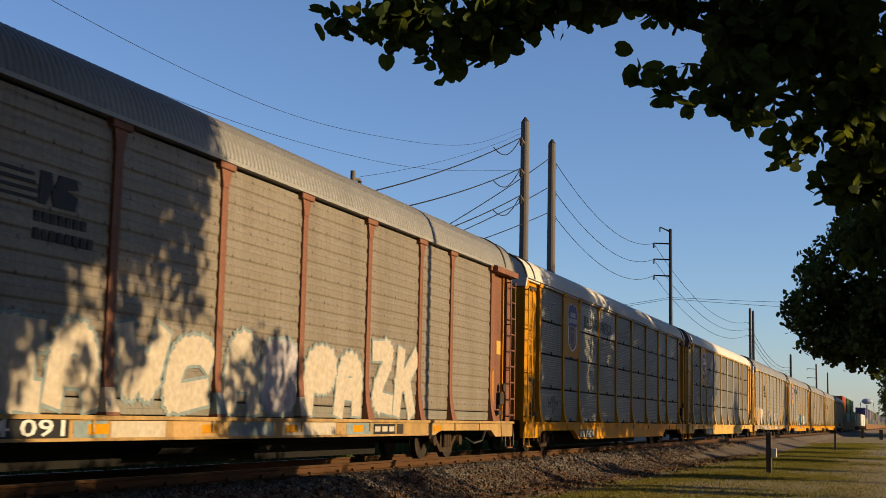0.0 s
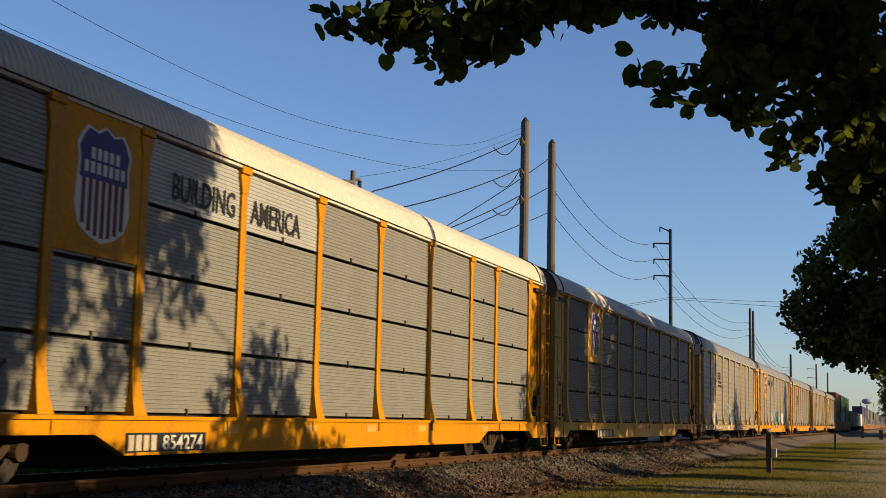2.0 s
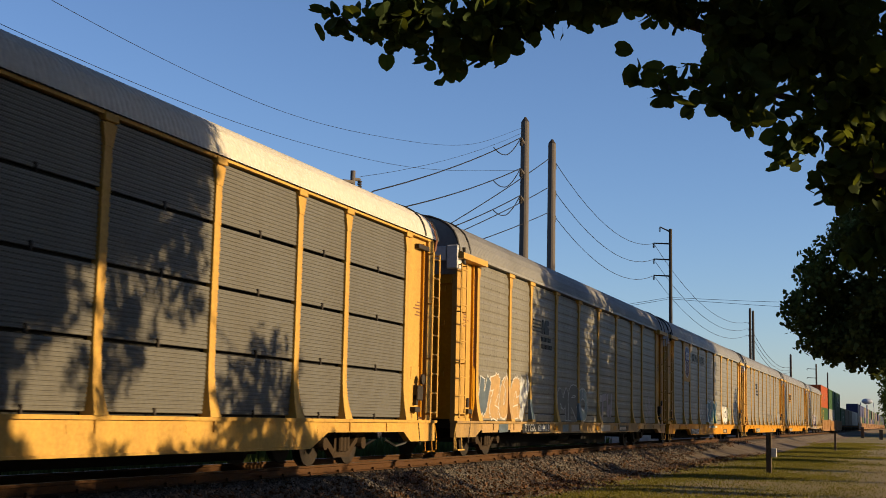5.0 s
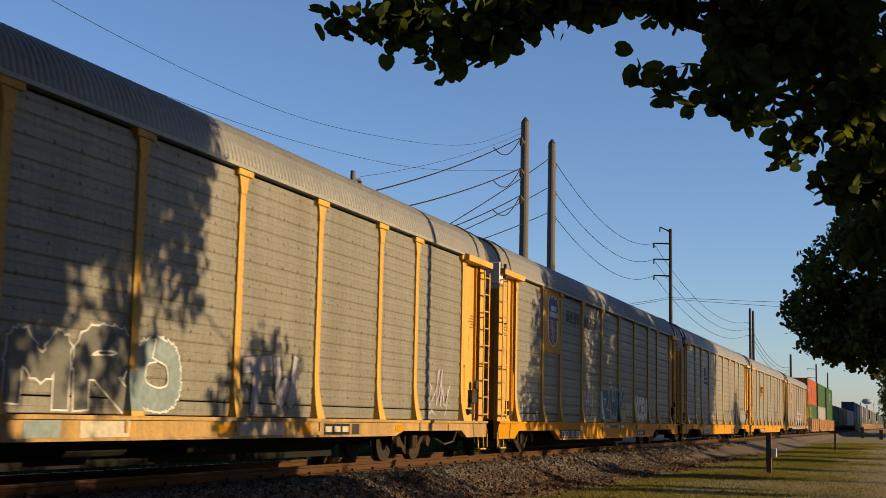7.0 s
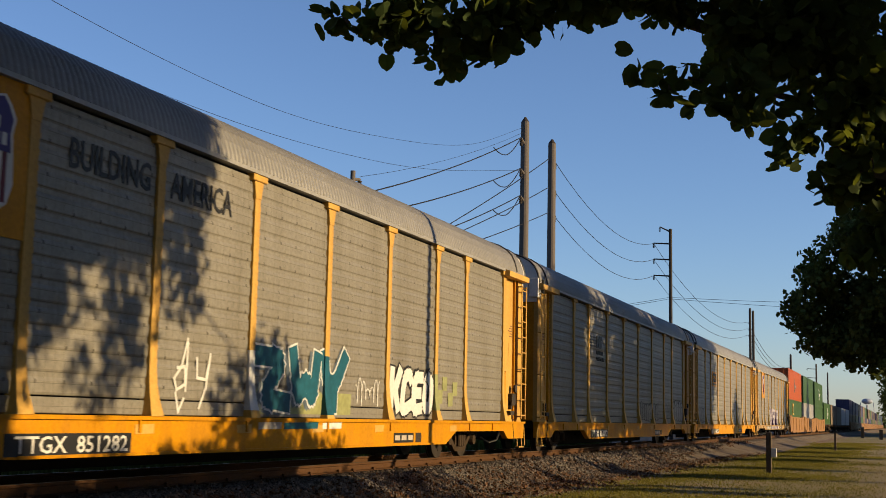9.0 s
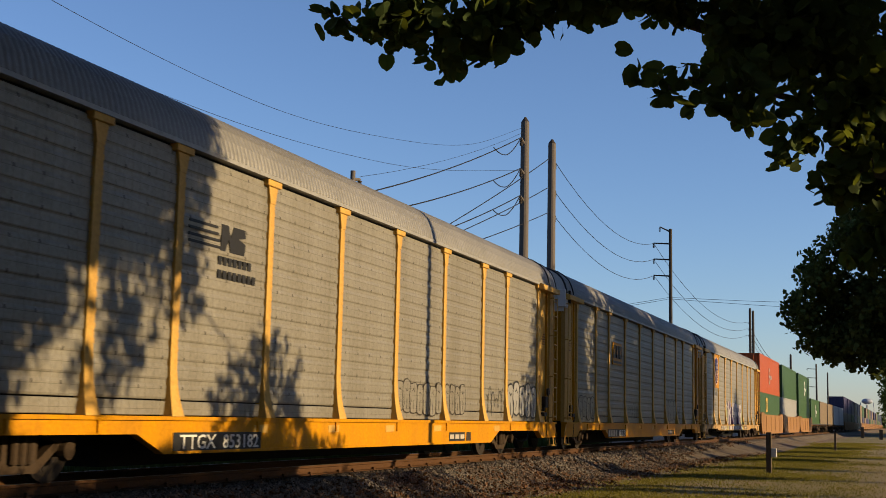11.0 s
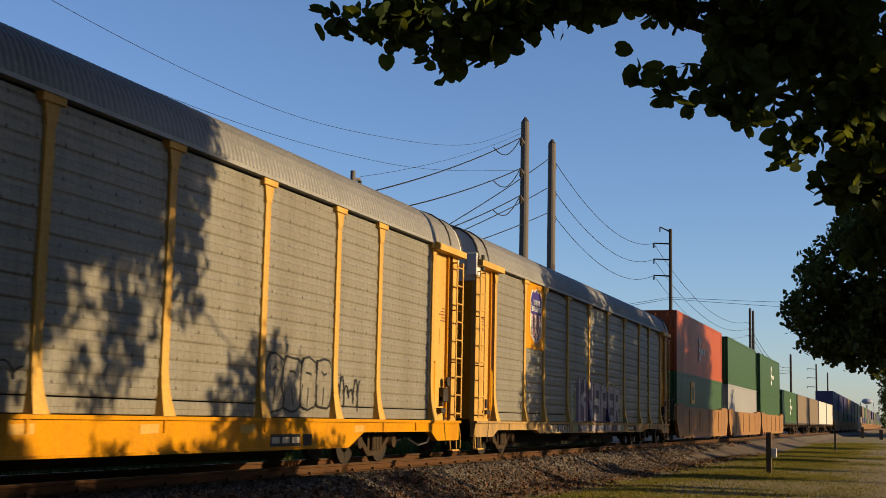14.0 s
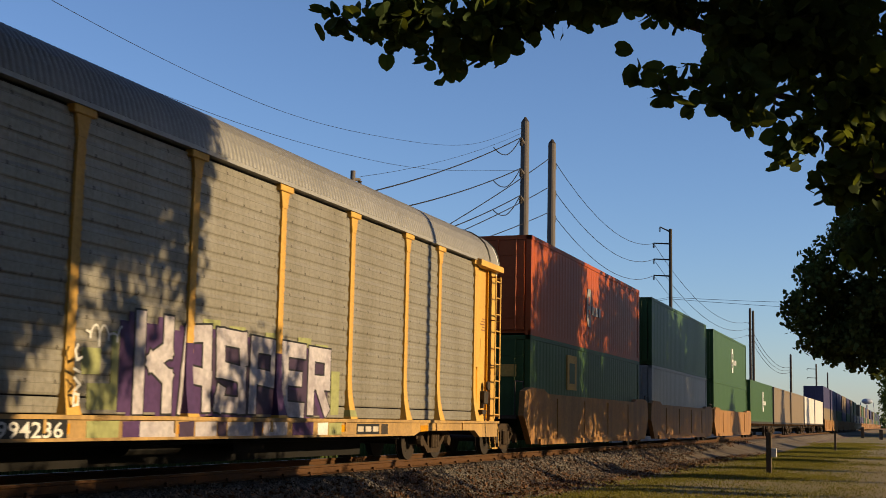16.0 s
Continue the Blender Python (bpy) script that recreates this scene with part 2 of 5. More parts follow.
def box(bm, x0, x1, y0, y1, z0, z1, bevel=0.0):
    r = bmesh.ops.create_cube(bm, size=1, matrix=Matrix.Translation(((x0 + x1) / 2, (y0 + y1) / 2, (z0 + z1) / 2)) @ Matrix.Diagonal((abs(x1 - x0), abs(y1 - y0), abs(z1 - z0), 1)))
    if bevel:
        es = list({e for v in r["verts"] for e in v.link_edges})
        bmesh.ops.bevel(bm, geom=es, offset=bevel, segments=1, affect="EDGES")
    return bm


def prism(bm, outline, axis, a, b):
    """Extrudes a 2D outline along an axis (0: outline is (y, z); 1: (x, z); 2: (x, y)) from a to b."""
    def at(p, s):
        return ((s, p[0], p[1]), (p[0], s, p[1]), (p[0], p[1], s))[axis]
    lo = [bm.verts.new(at(p, a)) for p in outline]
    hi = [bm.verts.new(at(p, b)) for p in outline]
    n = len(outline)
    bm.faces.new(lo)
    bm.faces.new(hi[::-1])
    for i in range(n):
        bm.faces.new((lo[i], lo[(i + 1) % n], hi[(i + 1) % n], hi[i]))
    return bm


def rod(bm, p, q, r0, r1=None, n=8):
    p, q = Vector(p), Vector(q)
    d = q - p
    m = Matrix.Translation((p + q) / 2) @ d.to_track_quat("Z", "Y").to_matrix().to_4x4()
    bmesh.ops.create_cone(bm, cap_ends=True, segments=n, radius1=r0, radius2=r0 if r1 is None else r1, depth=d.length, matrix=m)
    return bm


def B():
    return bmesh.new()


def empty(name, m=None):
    ob = new(name)
    if m is not None:
        ob.matrix_basis = m
    return ob


def letters(text, width, height, material, parent, x, z, y):
    """Words in the built-in font, width by height, standing on a car's side and read from its near side."""
    cu = bpy.data.curves.new("letter", "FONT")
    cu.body, cu.size, cu.extrude, cu.resolution_u, cu.offset = text, 1.0, 0.002, 2, 0.012
    tmp = new("tmp", cu)
    me = bpy.data.meshes.new_from_object(tmp)
    bpy.data.objects.remove(tmp)
    me.materials.clear()
    me.materials.append(material)
    vx, vy = [v.co.x for v in me.vertices], [v.co.y for v in me.vertices]
    me.transform(pose(x, y, z, 90) @ Matrix.Diagonal((width / (max(vx) - min(vx)), height / (max(vy) - min(vy)), 1, 1)) @ Matrix.Translation((-min(vx), -min(vy), 0)))
    rest = bmesh.new()
    rest.from_mesh(me)
    left = set(rest.verts)
    while left:
        todo, island = [next(v for v in rest.verts if v in left)], set()
        while todo:
            v = todo.pop()
            if v not in island:
                island.add(v)
                todo += [e.other_vert(v) for e in v.link_edges]
        left -= island
        one = bmesh.new()
        twin = {v: one.verts.new(v.co) for v in rest.verts if v in island}
        for f in rest.faces:
            if f.verts[0] in island:
                one.faces.new([twin[v] for v in f.verts])
        part("letter", one, material, parent)
    rest.free()


# ---- ground, ballast and track ----
def terrain_z(x, y):
    """Height of the ground: flat lawn, rising a little to the track bed."""
    z = -0.66 + 0.05 * noise.noise((x * 0.09, y * 0.12, 0.3))
    return z - 0.05 * math.exp(-((y - 7.2) / 0.8) ** 2)


def make_ground():
    xs = [-3000, -600, -150, -60, -20] + [i * 1.0 for i in range(-10, 120)] + [130, 150, 180, 220, 280, 360, 500, 800, 1400, 3000]
    ys = [-3000, -600, -150, -60, -25] + [i * 0.6 for i in range(-25, 45)] + [32, 40, 60, 120, 300, 800, 3000]
    vs = [(x, y, terrain_z(x, y) if abs(x) < 400 and abs(y) < 100 else -0.66) for x in xs for y in ys]
    n = len(ys)
    fs = [(i * n + j, (i + 1) * n + j, (i + 1) * n + j + 1, i * n + j + 1) for i in range(len(xs) - 1) for j in range(n - 1)]
    me = bpy.data.meshes.new("ground")
    me.from_pydata(vs, [], fs)
    me.materials.append(GROUNDM)
    for p in me.polygons:
        p.use_smooth = True
    return tagged(new("ground", me), "mown grass verge with straw and bare earth patches", "ground", kind="structure")


def bed_z(y):
    d = abs(y - YC)
    if d < 1.75:
        return -0.20
    return -0.20 - (d - 1.75) * 0.43


def make_bed():
    xs = [-40 + i * 0.5 for i in range(400)] + [160 + i * 20 for i in range(50)]
    ds = [-2.95, -2.6, -2.2, -1.75, -1.2, -0.6, 0, 0.6, 1.2, 1.75, 2.2, 2.6, 2.95]
    vs = [(x, YC + (d if d > -2 else d - max(0, min((x - 50) / 30, 1, (140 - x) / 50) * 1.5) * (-d - 2) / 0.95) + 0.12 * noise.noise((x * 0.5, d * 3, 1)) * (abs(d) > 1.8), bed_z(YC + d) + 0.03 * noise.noise((x * 1.3, d * 2, 4))) for x in xs for d in ds]
    n = len(ds)
    fs = [(i * n + j, (i + 1) * n + j, (i + 1) * n + j + 1, i * n + j + 1) for i in range(len(xs) - 1) for j in range(n - 1)]
    me = bpy.data.meshes.new("ballast_bed")
    me.from_pydata(vs, [], fs)
    me.materials.append(BALLAST)
    tagged(new("ballast_bed", me), "grey crushed stone ballast under the railway track", "ballast", kind="structure")


def make_stones():
    """Loose ballast stones on the near shoulder."""
    rng = random.Random(5)
    base = [Vector(v) for v in ((1, 0, 0), (-1, 0, 0), (0, 1, 0), (0, -1, 0), (0, 0, 1), (0, 0, -1))]
    tri = ((0, 2, 4), (2, 1, 4), (1, 3, 4), (3, 0, 4), (2, 0, 5), (1, 2, 5), (3, 1, 5), (0, 3, 5))
    vs, fs = [], []
    for k in range(26000):
        x = 14 + 60 * rng.random() ** 1.6
        y = YC - 1.0 - 2.3 * rng.random() ** 0.9
        if rng.random() < 0.06:
            y -= rng.random() * 1.2
        z = max(bed_z(y), terrain_z(x, y)) + 0.005
        r = rng.uniform(0.028, 0.062) * (1 + (x > 35) * 0.4)
        q = Euler((rng.random() * 6, rng.random() * 6, rng.random() * 6)).to_matrix()
        o = len(vs)
        for v in base:
            w = q @ Vector((v.x * r * rng.uniform(0.7, 1.2), v.y * r * rng.uniform(0.7, 1.2), v.z * r * rng.uniform(0.6, 1)))
            vs.append((x + w.x, y + w.y, z + w.z))
        fs += [tuple(o + i for i in t) for t in tri]
    me = bpy.data.meshes.new("ballast_stones")
    me.from_pydata(vs, [], fs)
    me.materials.append(STONE)
    tagged(new("ballast_stones", me), "loose grey crushed stones along the track", "stones", kind="stuff")


def make_track():
    track = empty("railway_track")
    tagged(track, "rusty steel rails spiked to dark wooden sleepers", "track", kind="structure")
    prof = [(-0.075, -0.175), (0.075, -0.175), (0.075, -0.16), (0.012, -0.145), (0.010, -0.05), (0.037, -0.04), (0.037, -0.006), (0.028, 0), (-0.028, 0), (-0.037, -0.006), (-0.037, -0.04), (-0.010, -0.05), (-0.012, -0.145), (-0.075, -0.16)]
    for s in (-1, 1):
        rail = part("rail", prism(B(), [(YC + s * 0.755 + a, z) for a, z in prof], 0, -40, 1100), RUST, track)
        part("rail_head", box(B(), -40, 1100, YC + s * 0.755 - 0.03, YC + s * 0.755 + 0.03, -0.002, 0.003), RAILTOP, rail, "worn bright running surface")
    first = part("sleeper", box(B(), -0.115, 0.115, YC - 1.3, YC + 1.3, -0.33, -0.172, 0.012), TIE, track)
    first.location.x = -4
    rng = random.Random(2)
    for i in range(1, 150):
        share("sleeper", first, track, pose(-4 + i * 0.52 + rng.uniform(-0.03, 0.03), 0, rng.uniform(-0.012, 0.006), 0, 0, rng.uniform(-0.8, 0.8)))
    clip = part("rail_anchor", box(box(B(), -0.05, 0.05, YC - 0.755 - 0.09, YC - 0.755 - 0.01, -0.172, -0.145), -0.025, 0.025, YC - 0.755 - 0.07, YC - 0.755 - 0.03, -0.15, -0.11), RUST, track)
    clip.location.x = -4
    for i in range(1, 110):
        share("rail_anchor", clip, track, pose(-4 + i * 1.04 + rng.uniform(-0.2, 0.2), 0, 0))


def make_grass():
    rng = random.Random(9)
    vs, fs = [], []
    for k in range(210000):
        x = 18 + 110 * rng.random() ** 1.5
        y = -1.5 + 9.8 * rng.random()
        bare = (3.4 + 2.4 * noise.noise((x * 0.15, y * 0.35, 7.0)) - y) / 2.6
        if rng.random() < min(0.93, bare):
            continue
        if (noise.noise((x * 0.16, y * 0.35, 2.0)) < -0.22 + 0.25 * rng.random() and rng.random() < 0.7) or (y > 7.3 and rng.random() < 0.6):
            continue
        z = terrain_z(x, y)
        h, w, a = rng.uniform(0.02, 0.05) * (1 + (x > 40) * 0.2), rng.uniform(0.006, 0.014) * (1 + x / 40), rng.random() * 6.28
        c, s = math.cos(a) * w, math.sin(a) * w
        lx, ly = rng.uniform(-0.03, 0.03), rng.uniform(-0.03, 0.03)
        o = len(vs)
        vs += [(x - c, y - s, z - 0.01), (x + c, y + s, z - 0.01), (x + lx, y + ly, z + h)]
        fs.append((o, o + 1, o + 2))
    me = bpy.data.meshes.new("grass")
    me.from_pydata(vs, [], fs)
    me.materials.append(GRASSM)
    tagged(new("grass", me), "short mown grass, green and straw coloured", "grass", kind="stuff")


make_ground()
make_bed()
make_stones()
make_track()
make_grass()


# ---- trees ----
LEAF_SHAPE = ((0, -0.40, 0.0), (0.24, -0.50, 0.05), (0.46, -0.28, 0.09), (0.48, 0.06, 0.09), (0.30, 0.36, 0.05), (0, 0.56, -0.05), (-0.30, 0.36, 0.05), (-0.48, 0.06, 0.09), (-0.46, -0.28, 0.09), (-0.24, -0.50, 0.05))


def tree(label, base, limbs, clumps, cover, size, seed, material):
    """limbs: (from, to, radius, radius); clumps: (centre, radii, how thick). Leaves hang in sprays inside the clumps."""
    rng = random.Random(seed)
    top = empty("tree", Matrix.Translation(base))
    inv = Vector(base)
    bm = B()
    for p, q, r0, r1 in limbs:
        p, q = Vector(p) - inv, Vector(q) - inv
        mid = p.lerp(q, 0.5) + Vector((rng.uniform(-1, 1), rng.uniform(-1, 1), rng.uniform(-0.3, 0.6))) * (q - p).length * 0.06
        rod(bm, p, mid, r0, (r0 + r1) / 2, 9)
        rod(bm, mid, q, (r0 + r1) / 2, r1, 9)
    part("trunk", bm, BARK, top, "rough grey-brown trunk and limbs")
    vs, fs = [], []
    twig = B()
    for c, r, *k in clumps:
        c = Vector(c) - inv
        n = int((k[0] if k else cover) * math.pi * (r[0] * r[1] * r[2]) ** 0.667 / (0.35 * size * size))
        sprays = []
        for _ in range(max(5, n // 9)):
            while True:
                d = Vector((rng.uniform(-1, 1), rng.uniform(-1, 1), rng.uniform(-1, 1)))
                if 0.1 < d.length < 1:
                    break
            d *= 0.55 + 0.45 * d.length
            sprays.append(c + Vector((d.x * r[0], d.y * r[1], d.z * r[2])))
        for s in sprays[::5]:
            rod(twig, c, s, 0.012 + size * 0.03, 0.004, 4)
        spread = size * 0.66
        for k in range(n):
            s = sprays[k % len(sprays)]
            p = s + Vector([max(-1.5, min(1.5, rng.gauss(m, 0.9))) for m in (0, 0, -0.2)]) * spread
            h = size * rng.uniform(0.6, 1.15)
            q = Euler((rng.gauss(0, 0.9), rng.gauss(0, 0.9), rng.random() * 6.28)).to_matrix()
            o = len(vs)
            for a, b2, cz in LEAF_SHAPE if size < 0.14 else LEAF_SHAPE[::2]:
                w = q @ Vector((a * h, b2 * h, cz * h))
                vs.append((p.x + w.x, p.y + w.y, p.z + w.z))
            if size < 0.14:
                fs += [(o, o + 1, o + 2, o + 3, o + 4, o + 5), (o, o + 5, o + 6, o + 7, o + 8, o + 9)]
            else:
                fs.append((o, o + 1, o + 2, o + 3, o + 4))
    me = bpy.data.meshes.new("crown")
    me.from_pydata(vs, [], fs)
    me.materials.append(material)
    cr = new("crown", me)
    cr.parent = top
    tagged(cr, kind="stuff")
    tagged(part("twig", twig, BARK, top), kind="stuff")
    return tagged(top, label, "tree")


# the shade tree over the viewpoint
tree("leafy shade tree with round dark leaves and low limbs", (10.3, -1.6, -0.7),
     [((10.3, -1.6, -0.7), (10.2, -1.4, 2.6), 0.26, 0.20), ((10.2, -1.4, 2.6), (9.8, 0.36, 2.9), 0.11, 0.07), ((9.8, 0.36, 2.9), (9.7, 0.42, 3.6), 0.07, 0.06),
      ((9.7, 0.42, 3.6), (8.4, 2.4, 4.15), 0.06, 0.03), ((8.4, 2.4, 4.15), (7.95, 3.6, 3.95), 0.03, 0.012), ((10.2, -1.4, 2.6), (9.6, -0.6, 6.0), 0.16, 0.09),
      ((9.75, 0.4, 3.3), (8.4, 1.3, 3.25), 0.03, 0.012)],
     [((7.95, 3.62, 3.70), (0.14, 0.12, 0.07)), ((8.0, 3.36, 3.70), (0.22, 0.20, 0.13)), ((8.1, 3.12, 3.78), (0.3, 0.22, 0.25)), ((8.2, 2.96, 3.50), (0.18, 0.12, 0.14), 3), ((8.25, 2.72, 3.70), (0.3, 0.22, 0.25)), ((8.4, 2.4, 3.84), (0.3, 0.32, 0.24)),
      ((8.5, 1.95, 3.96), (0.4, 0.4, 0.20)), ((8.6, 1.5, 3.96), (0.4, 0.4, 0.24)), ((8.15, 1.62, 3.27), (0.10, 0.08, 0.05), 3), ((8.25, 1.42, 3.17), (0.15, 0.11, 0.09), 3), ((8.3, 1.2, 3.20), (0.2, 0.15, 0.10), 3), ((8.5, 0.98, 3.14), (0.22, 0.16, 0.14)), ((8.6, 1.0, 3.6), (0.25, 0.32, 0.32)),
      ((9.0, 0.8, 3.75), (0.5, 0.45, 0.5)), ((9.4, 0.4, 3.85), (0.6, 0.5, 0.7)), ((9.4, 0.66, 3.05), (0.25, 0.16, 0.18), 3.5), ((9.6, 0.3, 3.3), (0.4, 0.22, 0.4)), ((10.0, 0.26, 2.85), (0.4, 0.18, 0.32)), ((10.2, 0.0, 3.2), (0.6, 0.3, 0.8)), ((10.4, -0.08, 2.55), (0.4, 0.2, 0.25)), ((9.9, 0.42, 2.72), (0.25, 0.14, 0.2), 3), ((10.2, 0.22, 2.38), (0.3, 0.16, 0.22), 3),
      # the first clump here is unseen, added to keep sun off the left branch
      ((8.5, -1.8, 4.25), (1.0, 0.8, 0.55), 6), ((9.9, -0.9, 5.2), (1.6, 1.2, 1.2)), ((9.2, -0.2, 5.6), (1.6, 1.4, 1.0)), ((8.4, 2.6, 4.6), (0.8, 1.6, 0.45)), ((7.6, -0.8, 5.8), (1.6, 1.6, 0.9)),
      # high clumps from here on are unseen, added to block skylight
      ((8.0, 1.6, 6.9), (2.6, 2.6, 0.8), 6), ((11.0, 0.2, 7.6), (2.2, 2.6, 0.9), 6), ((4.2, 2.2, 6.6), (2.6, 2.6, 0.9), 6), ((1.0, -0.5, 6.2), (2.6, 2.8, 0.9), 6), ((12.6, 1.2, 8.4), (1.8, 2.0, 0.8), 5), ((7.0, 4.6, 8.2), (3.0, 2.2, 0.8), 6), ((2.6, 5.4, 8.0), (2.8, 2.4, 0.9), 6),
      ((12.0, 4.6, 10.2), (3.4, 2.6, 0.8), 6), ((17.0, 2.4, 10.6), (3.4, 2.8, 0.8), 6), ((16.5, -1.4, 10.8), (3.2, 2.6, 0.9), 6), ((-2.5, 3.4, 7.6), (2.8, 2.8, 0.9), 6), ((22.0, 1.0, 12.4), (3.2, 3.0, 0.9), 6), ((9.0, 7.0, 9.8), (3.0, 1.8, 0.7), 6), ((15.0, 7.0, 10.6), (3.0, 1.8, 0.7), 6), ((20.5, 6.4, 12.6), (3.0, 2.0, 0.7), 6)],
     4.5, 0.125, 3, LEAF)

# the row of trees along the verge
# its clumps above 11 m are added out of view to block skylight
tree("dense dark green tree standing on the grass verge", (39.5, -2.6, -0.7),
     [((39.5, -2.6, -0.7), (39.5, -2.5, 2.6), 0.32, 0.25), ((39.5, -2.5, 2.6), (39.4, 0.8, 4.6), 0.16, 0.06), ((39.5, -2.5, 2.6), (38.6, -3.6, 6.5), 0.18, 0.12), ((38.6, -3.6, 6.5), (36.5, -4.6, 11.6), 0.12, 0.08), ((36.5, -4.6, 11.0), (29.5, -5.2, 12.4), 0.08, 0.03), ((39.5, -2.5, 2.6), (40.4, -1.2, 7), 0.18, 0.08)],
     [((39.3, 2.7, 4.3), (0.9, 0.6, 0.7)), ((39.3, 2.2, 5.4), (1.1, 0.8, 0.9)), ((39.5, 2.2, 3.45), (1.0, 0.8, 0.5)), ((39.7, 0.9, 3.5), (1.4, 1.2, 0.7)), ((39.5, 1.5, 3.0), (0.9, 0.7, 0.32), 3), ((39.6, 0.6, 2.8), (0.9, 0.6, 0.4), 4), ((39.7, 0.2, 4.4), (1.6, 1.6, 1.2)), ((40.6, 1.6, 4.6), (1.0, 1.0, 1.0)), ((39.2, 1.2, 6.5), (1.5, 1.0, 0.9)), ((39.5, -0.4, 7.4), (2.4, 2.0, 1.6)),
      ((39.5, -1.5, 5.5), (2.8, 2.8, 2.4)), ((38.2, -3.8, 6.5), (3.0, 2.5, 2.6)), ((40.5, -3, 8.5), (2.6, 2.6, 1.8)), ((36.5, -4.6, 11.6), (5.0, 2.4, 2.0), 5), ((29.5, -5.2, 12.4), (4.0, 2.2, 1.7), 5), ((36.2, -2.8, 4.4), (2.2, 1.6, 1.4), 2.2), ((41.8, -2.5, 4.4), (2.2, 2.0, 1.4), 2.2)],
     5.5, 0.165, 4, LEAF_FAR)
# last clump of each tree is an unseen addition that cuts skylight
for i, (x, y, s) in enumerate(((48.5, -3.4, 1.0), (57.0, -3.0, 1.05), (66.5, -3.6, 1.1))):
    tree("dense dark green tree standing on the grass verge", (x, y, -0.7),
         [((x, y, -0.7), (x, y, 3), 0.3, 0.22), ((x, y, 3), (x - 0.8, y + 1.2, 7), 0.15, 0.06), ((x, y, 3), (x + 1.2, y - 0.8, 7), 0.15, 0.06)],
         [((x, y, 6.2 * s), (5.2 * s, 2.8, 2.6)), ((x - 2.4, y + 0.5, 4.4), (2.8, 2.2, 1.6)), ((x + 2.4, y, 4.6), (3.0, 2.4, 1.8)), ((x, y + 0.3, 8.4 * s), (4.2, 2.2, 1.6)), ((x + 4.6, y, 6.8), (2.4, 1.8, 2.6)), ((x - 4.4, y - 0.2, 6.4), (2.0, 1.6, 2.4)), ((x, y - 0.6, 11.8 * s), (5.0, 2.4, 2.0), 5)],
         4.2, 0.26, 20 + i, LEAF_FAR)
# the tree beside the viewpoint that shades the passing cars
tree("tall spreading shade tree beside the track", (9.0, -6.0, -0.7),
     [((9.0, -6.0, -0.7), (9.2, -6, 4.5), 0.3, 0.24), ((9.2, -6, 4.5), (14.5, -5.4, 8.4), 0.16, 0.07), ((9.2, -6, 4.5), (8, -5.5, 9.5), 0.16, 0.07), ((14.5, -5.4, 8.4), (16.6, -5, 8), 0.07, 0.03), ((14.5, -5.4, 8.4), (16.8, -5, 6.6), 0.05, 0.02), ((16.8, -5, 6.6), (19.2, -5, 5.3), 0.03, 0.012)],
     [((8.0, -5.5, 9.0), (2.8, 1.6, 2.4), 6), ((11.4, -5, 8.8), (2.4, 1.5, 2.3), 8), ((14.2, -5, 8.8), (2.4, 1.5, 2.2), 8), ((15.9, -5.4, 8.6), (1.5, 1.2, 1.8), 6), ((16.9, -5, 8.1), (0.9, 1.0, 0.9), 4), ((16.8, -5, 9.6), (1.3, 1.0, 1.1), 5), ((16.9, -5, 6.7), (0.7, 0.6, 0.7), 3.6), ((15.4, -5, 5.9), (0.9, 0.6, 0.7), 3.0), ((15.7, -5, 7.0), (1.2, 0.6, 0.5), 4), ((13.7, -5, 6.0), (1.1, 0.6, 0.8), 4), ((11.9, -5, 6.0), (1.3, 0.7, 1.0), 5), ((14.2, -5, 6.9), (1.6, 0.8, 0.5), 4), ((9.5, -5, 5.6), (1.0, 0.8, 0.6), 2),
      ((19.6, -5, 5.2), (1.3, 0.7, 0.9), 3.0), ((18.3, -5, 4.8), (0.7, 0.5, 0.5), 1.8), ((20.4, -5, 4.7), (0.5, 0.5, 0.35), 1.4), ((5, -5, 8), (2.5, 1.5, 3)), ((12.5, -6, 4.0), (1.5, 1, 0.6), 2), ((19.7, -5.2, 4.2), (1.7, 0.8, 0.75), 3.5), ((21.6, -5.4, 3.9), (1.2, 0.7, 0.5), 3), ((12.6, -5.4, 3.4), (2.8, 0.8, 0.75), 4), ((18.5, -5.4, 3.6), (3.0, 0.8, 0.75), 4), ((24.6, -5.4, 3.2), (2.6, 0.8, 0.6), 3), ((9.6, -5.4, 2.5), (2.4, 0.8, 1.0), 6), ((13.6, -5.4, 2.5), (2.6, 0.8, 1.0), 6), ((16.6, -5.6, 2.4), (1.8, 0.7, 0.9), 6), ((16.3, -5.5, 3.72), (2.5, 0.7, 0.42), 8), ((12.2, -5.5, 3.72), (2.4, 0.7, 0.42), 8), ((13.2, -5.2, 6.35), (1.2, 0.6, 0.6), 5),
      ((12.4, -5, 5.1), (1.4, 0.6, 0.6), 2.4), ((15.0, -5, 5.0), (1.2, 0.6, 0.5), 1.4), ((10.4, -5, 5.0), (1.2, 0.6, 0.9), 3.5)],
     4.0, 0.17, 8, LEAF)
